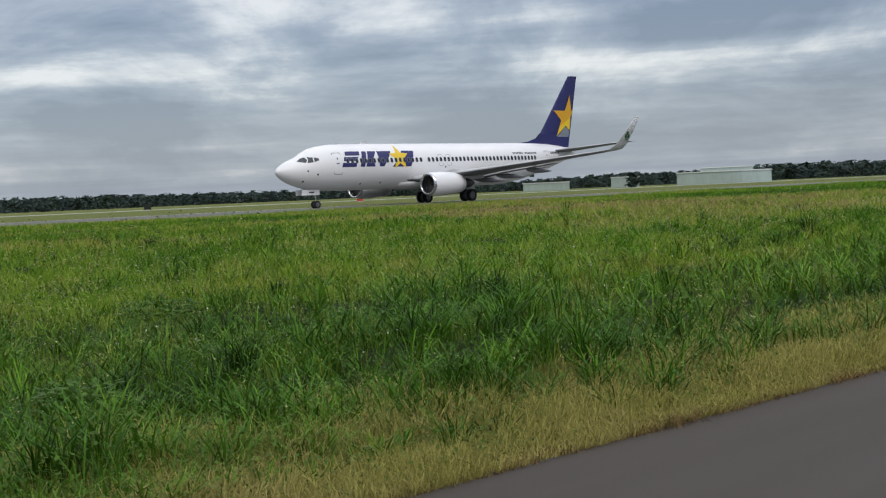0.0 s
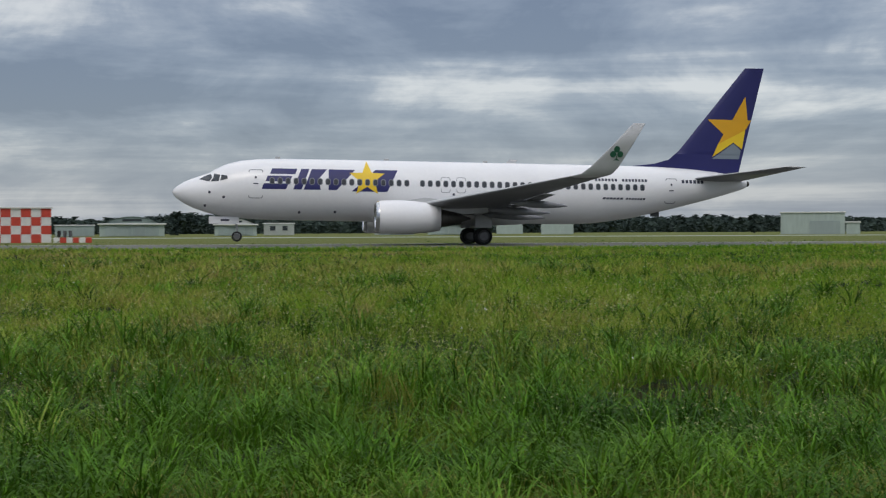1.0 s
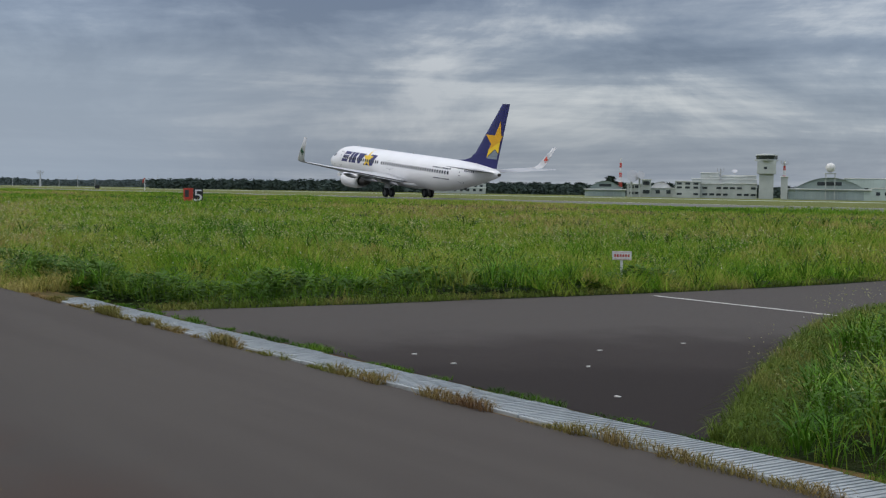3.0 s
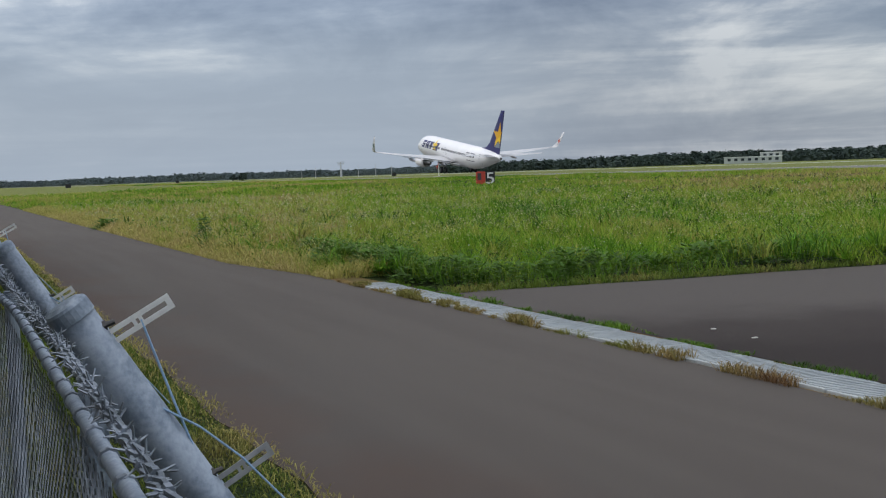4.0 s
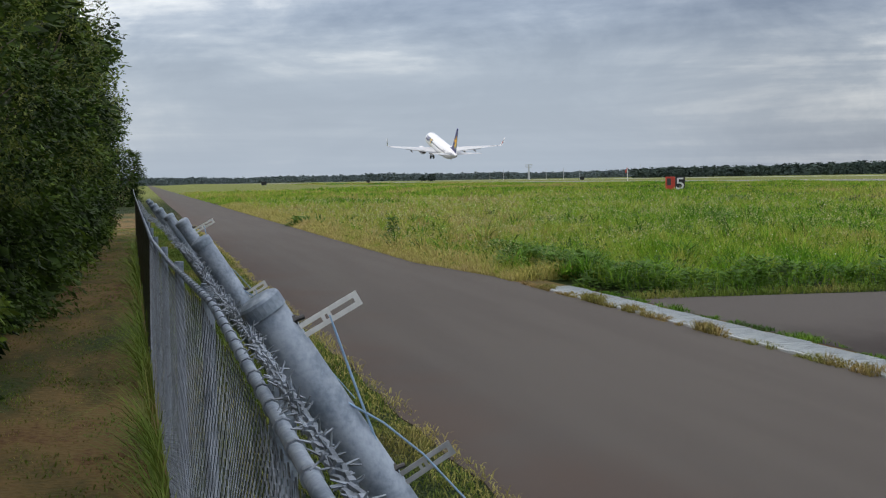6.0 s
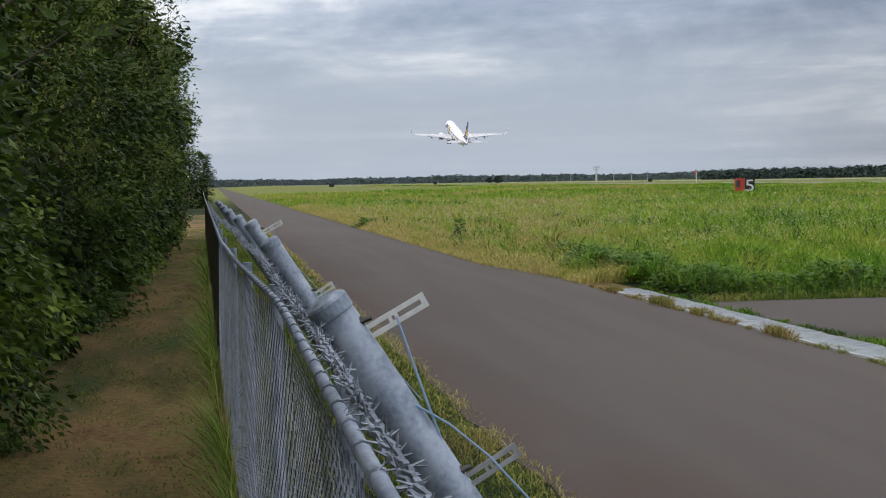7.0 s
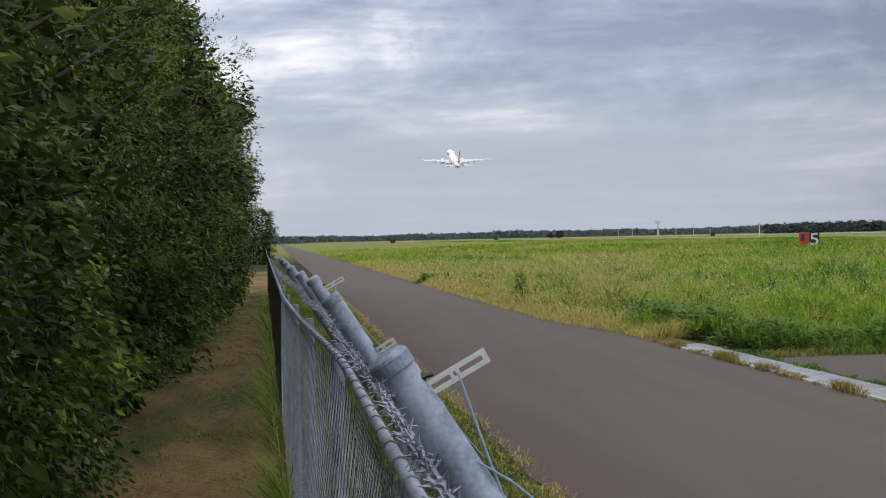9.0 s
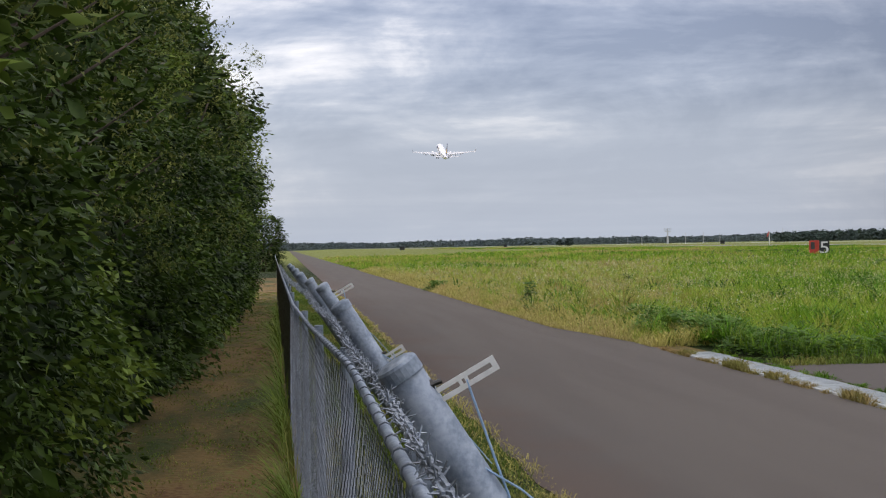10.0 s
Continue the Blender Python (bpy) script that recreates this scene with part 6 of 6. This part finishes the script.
UPPER = ((0.060, -0.068), (0.177, -0.003), M_BRACKET)
LOWER = ((0.232, -0.338), (0.339, -0.276), M_DULL)
MIDDLE = ((0.150, -0.215), (0.235, -0.165), M_BRACKET)
for i, fitted in enumerate(((UPPER, LOWER), (MIDDLE,), (UPPER,), (), (), (), (), ())):
    stay(2.27 + 2.5 * i, fitted)


# barbed wire: a twisted pair with four-point barbs
def barbed(dy, h, seed, far):
    r = random.Random(seed)
    bm = bmesh.new()
    def line(d, ph):
        a = d * 60 + ph
        sag = 0.012 * math.sin((d - 2.27) / 2.5 * math.pi) ** 2
        return Vector((-d, fence_y(d) + dy + 0.0035 * math.cos(a), EYE.z - h - sag + 0.0035 * math.sin(a) - 0.05 * min(max(d - 8, 0), 6) / 6))
    n = int(far / 0.035)
    for ph in (0, math.pi):
        add_tube(bm, [line(0.6 + 0.035 * i, ph) for i in range(n)], 0.0031, 5)
    wire = part("barbed_wire", bm, M_WIRE, fence, "twisted barbed wire strand")
    bm = bmesh.new()
    d = 0.7
    while d < far:
        c = (line(d, 0) + line(d, math.pi)) / 2
        for k in range(4):
            a = r.random() * 6.28
            v = Vector((0.35 * (r.random() - 0.5), math.cos(a), math.sin(a))).normalized() * (0.016 + 0.005 * r.random())
            add_tube(bm, [c + Vector((0.004 * (k - 1.5), 0, 0)), c + v], [0.002, 0.0009], 4)
        add_tube(bm, [c - Vector((0.008, 0, 0)), c + Vector((0.008, 0, 0))], 0.006, 6)
        d += 0.062 + 0.01 * r.random()
    tagged(part("barb", bm, M_WIRE, wire), kind="stuff")


barbed(-0.028, 0.247, 1, 26)
barbed(-0.033, 0.2515, 5, 26)


# hedge of broad-leaved evergreen shrubs
def shrub_meshes(seed, h, w, lobes, m, per, size):
    r = np.random.default_rng(seed)
    prof = lambda q: np.interp(q, [0, 0.06, 0.25, 0.55, 0.85, 1.0], [0.60, 0.74, 0.80, 0.95, 1.05, 0.55])
    # branch tips carry the leaves in clusters, with dark gaps between them
    lu, la = r.random(lobes), r.random(lobes) * 6.283
    pick = r.integers(0, lobes, m)
    ct = np.clip(lu[pick] + np.clip(r.normal(size=m), -2, 2) * 0.055, 0, 1)
    ca = la[pick] + np.clip(r.normal(size=m), -2, 2) * 0.16
    loose = r.random(m) < 0.2
    ct, ca = np.where(loose, r.random(m), ct), np.where(loose, r.random(m) * 6.283, ca)
    far_off = np.hypot((ct - lu[pick]) * 4.0, (ca - la[pick]))
    push = np.where(loose, 0.86 - 0.25 * r.random(m), 1.18 - 1.1 * np.clip(far_off, 0, 0.5) - 0.2 * r.random(m) ** 2)
    cr = w * prof(ct) * push
    cc = np.stack([cr * np.cos(ca), cr * np.sin(ca), 0.12 + ct * h], 1)
    c = (cc[:, None, :] + np.clip(r.normal(size=(m, per, 3)), -1.9, 1.9) * np.array([0.10, 0.10, 0.09])).reshape(-1, 3)
    a, u = np.repeat(ca, per), np.repeat(ct, per)
    # oversized inner leaves, added to block sky light through the crown
    k = 2600
    ia, iu = r.random(k) * 6.283, r.random(k)
    ir = w * prof(iu) * (0.72 - 0.25 * r.random(k))
    c = np.concatenate([c, np.stack([ir * np.cos(ia), ir * np.sin(ia), 0.1 + iu * h * 0.95], 1)])
    a, u = np.concatenate([a, ia]), np.concatenate([u, iu])
    n = len(c)
    scale = np.concatenate([np.ones(n - k), np.full(k, 2.6)])
    # leaves hang outward and down from their twigs
    out = np.stack([np.cos(a), np.sin(a), -0.45 + 0.8 * (u - 0.3)], 1) + r.normal(size=(n, 3)) * 0.62
    out /= np.linalg.norm(out, axis=1)[:, None]
    side = np.cross(out, r.normal(size=(n, 3)))
    side /= np.linalg.norm(side, axis=1)[:, None]
    nrm = np.cross(out, side)
    L = (size * scale * (0.7 + 0.6 * r.random(n)))[:, None]
    W = L * 0.21
    v = np.stack([c, c + out * L * 0.5 + side * W + nrm * W * 0.35, c + out * L, c + out * L * 0.5 - side * W + nrm * W * 0.35], 1)
    t = np.array([[0, 1, 2], [0, 2, 3]])
    # every few lobes carry fresh lighter growth at their tips
    fresh = np.concatenate([np.repeat((pick % 4 == 0) & (push > 0.9) & ~loose | (r.random(len(pick)) < 0.06), per), np.zeros(k, bool)])
    faces = lambda c: (np.arange(c)[:, None, None] * 4 + t[None]).reshape(-1, 3)
    leaves = raw_mesh("crown", v[~fresh].reshape(-1, 3), faces(int((~fresh).sum())), M_LEAF)
    tips = raw_mesh("young_leaves", v[fresh].reshape(-1, 3), faces(int(fresh.sum())), M_TIP)
    m = 170
    a = r.random(m) * 6.283
    u = 0.33 + 0.67 * r.random(m)
    rad = w * prof(u) * (1.0 + 0.10 * np.sin(3 * a + seed) * np.sin(u * 7 + seed)) * 0.97
    c = np.stack([rad * np.cos(a), rad * np.sin(a), 0.12 + u * h], 1)
    c = (c[:, None, :] + r.normal(size=(m, 34, 3)) * np.array([0.055, 0.055, 0.05])).reshape(-1, 3)
    d = r.normal(size=(len(c), 3, 3)) * 0.011
    v = (c[:, None, :] + d).reshape(-1, 3)
    sprays = raw_mesh("flower_sprays", v, np.arange(len(v)).reshape(-1, 3), M_YOUNG)
    bm = bmesh.new()
    q = random.Random(seed)
    for i in range(5):
        b = i * 1.256 + q.random()
        e = 0.5 + 0.35 * q.random()
        add_tube(bm, [(0.1 * math.cos(b), 0.1 * math.sin(b), -0.1), (0.25 * w * math.cos(b), 0.25 * w * math.sin(b), 0.35 * h), (e * w * math.cos(b), e * w * math.sin(b), 0.75 * h)], [0.06, 0.04, 0.012], 7)
        for k in range(5):
            f = 0.25 + 0.12 * k
            p0 = Vector((e * w * f * math.cos(b), e * w * f * math.sin(b), 0.9 * f * h))
            add_tube(bm, [p0, p0 + Vector((0.6 * w * math.cos(b + 1.2 * (k - 2)), 0.6 * w * math.sin(b + 1.2 * (k - 2)), 0.12 * h))], [0.02, 0.005], 5)
    return leaves, sprays, mesh_of(bm, M_BARK, "trunk", True), tips


VARIANTS = [shrub_meshes(s, 5.5, 1.75, 26, 560, 50, 0.076) for s in (3, 8, 14)]
SPARSE = [shrub_meshes(s, 5.3, 1.75, 46, 420, 22, 0.105) for s in (5, 11)]
q = random.Random(2)
# shrubs -2 and -1 are out of view, added to shade the path
for i in range(-2, 20):
    x = -5.9 - 2.35 * i + 0.5 * (q.random() - 0.5)
    lv, sp, tk, yl = VARIANTS[i % 3] if i < 6 else SPARSE[i % 2]
    k = 0.92 + 0.16 * q.random()
    s = tagged(new("hedge_shrub", lv), "dense dark green evergreen shrub with pale flower sprays", "shrub", "hedge along the path")
    s.matrix_basis = pose(x, -2.52 + 0.25 * (q.random() - 0.5), LOW, 0, 0, 137 * i) @ Matrix.Diagonal((k, k, k * (0.95 + 0.15 * q.random()), 1))
    for name, me in (("flower_spray", sp), ("trunk", tk), ("young_leaves", yl)):
        c = new(name, me)
        c.parent = s
        if name != "trunk":
            c["kind"] = "stuff"
# lone dark tree past the hedge's end
lv, sp, tk, yl = SPARSE[1]
s = tagged(new("tree", lv), "dark round tree past the end of the hedge", "tree")
s.matrix_basis = pose(-118, -2.2, LOW, 0, 0, 40) @ Matrix.Diagonal((1.5, 1.2, 0.95, 1))
c = new("trunk", tk)
c.parent = s


def motions():
    # seconds, metres along the runway, height, nose-up degrees
    rows = [(0.0, 86.9, 0, 0.0), (0.5, 50.0, 0, 0.2), (1.0, 14.1, 0, 1.0), (1.5, -22.7, 0, 2.4), (2.0, -60.4, 0, 3.0), (2.5, -98.5, 0.0, 3.9),
            (3.0, -137.8, 0.08, 5.0), (4.5, -258.2, 1.35, 8.0), (5.5, -340.8, 4.3, 10.4), (6.5, -424.0, 10.6, 13.6), (7.5, -508.5, 19.2, 15.8), (9.0, -634.2, 36.0, 16.4), (10.0, -718.2, 49.3, 16.0)]
    walk(airliner, [(t, pose(x, 86.23, AXLE + z, 0, a, 0)) for t, x, z, a in rows])
    # the wings bend upward as they take the weight
    for ob in WINGS:
        side = 1 if ob["side"] > 0 else -1
        hinge = Matrix.Translation((0, side * 2.2, 1.7))
        walk(ob, [(t, hinge @ pose(0, 0, 0, side * a) @ hinge.inverted()) for t, a in ((0.0, 0.0), (1.5, 0.3), (3.0, 1.5), (4.5, 2.2), (10.0, 2.3))])


motions()
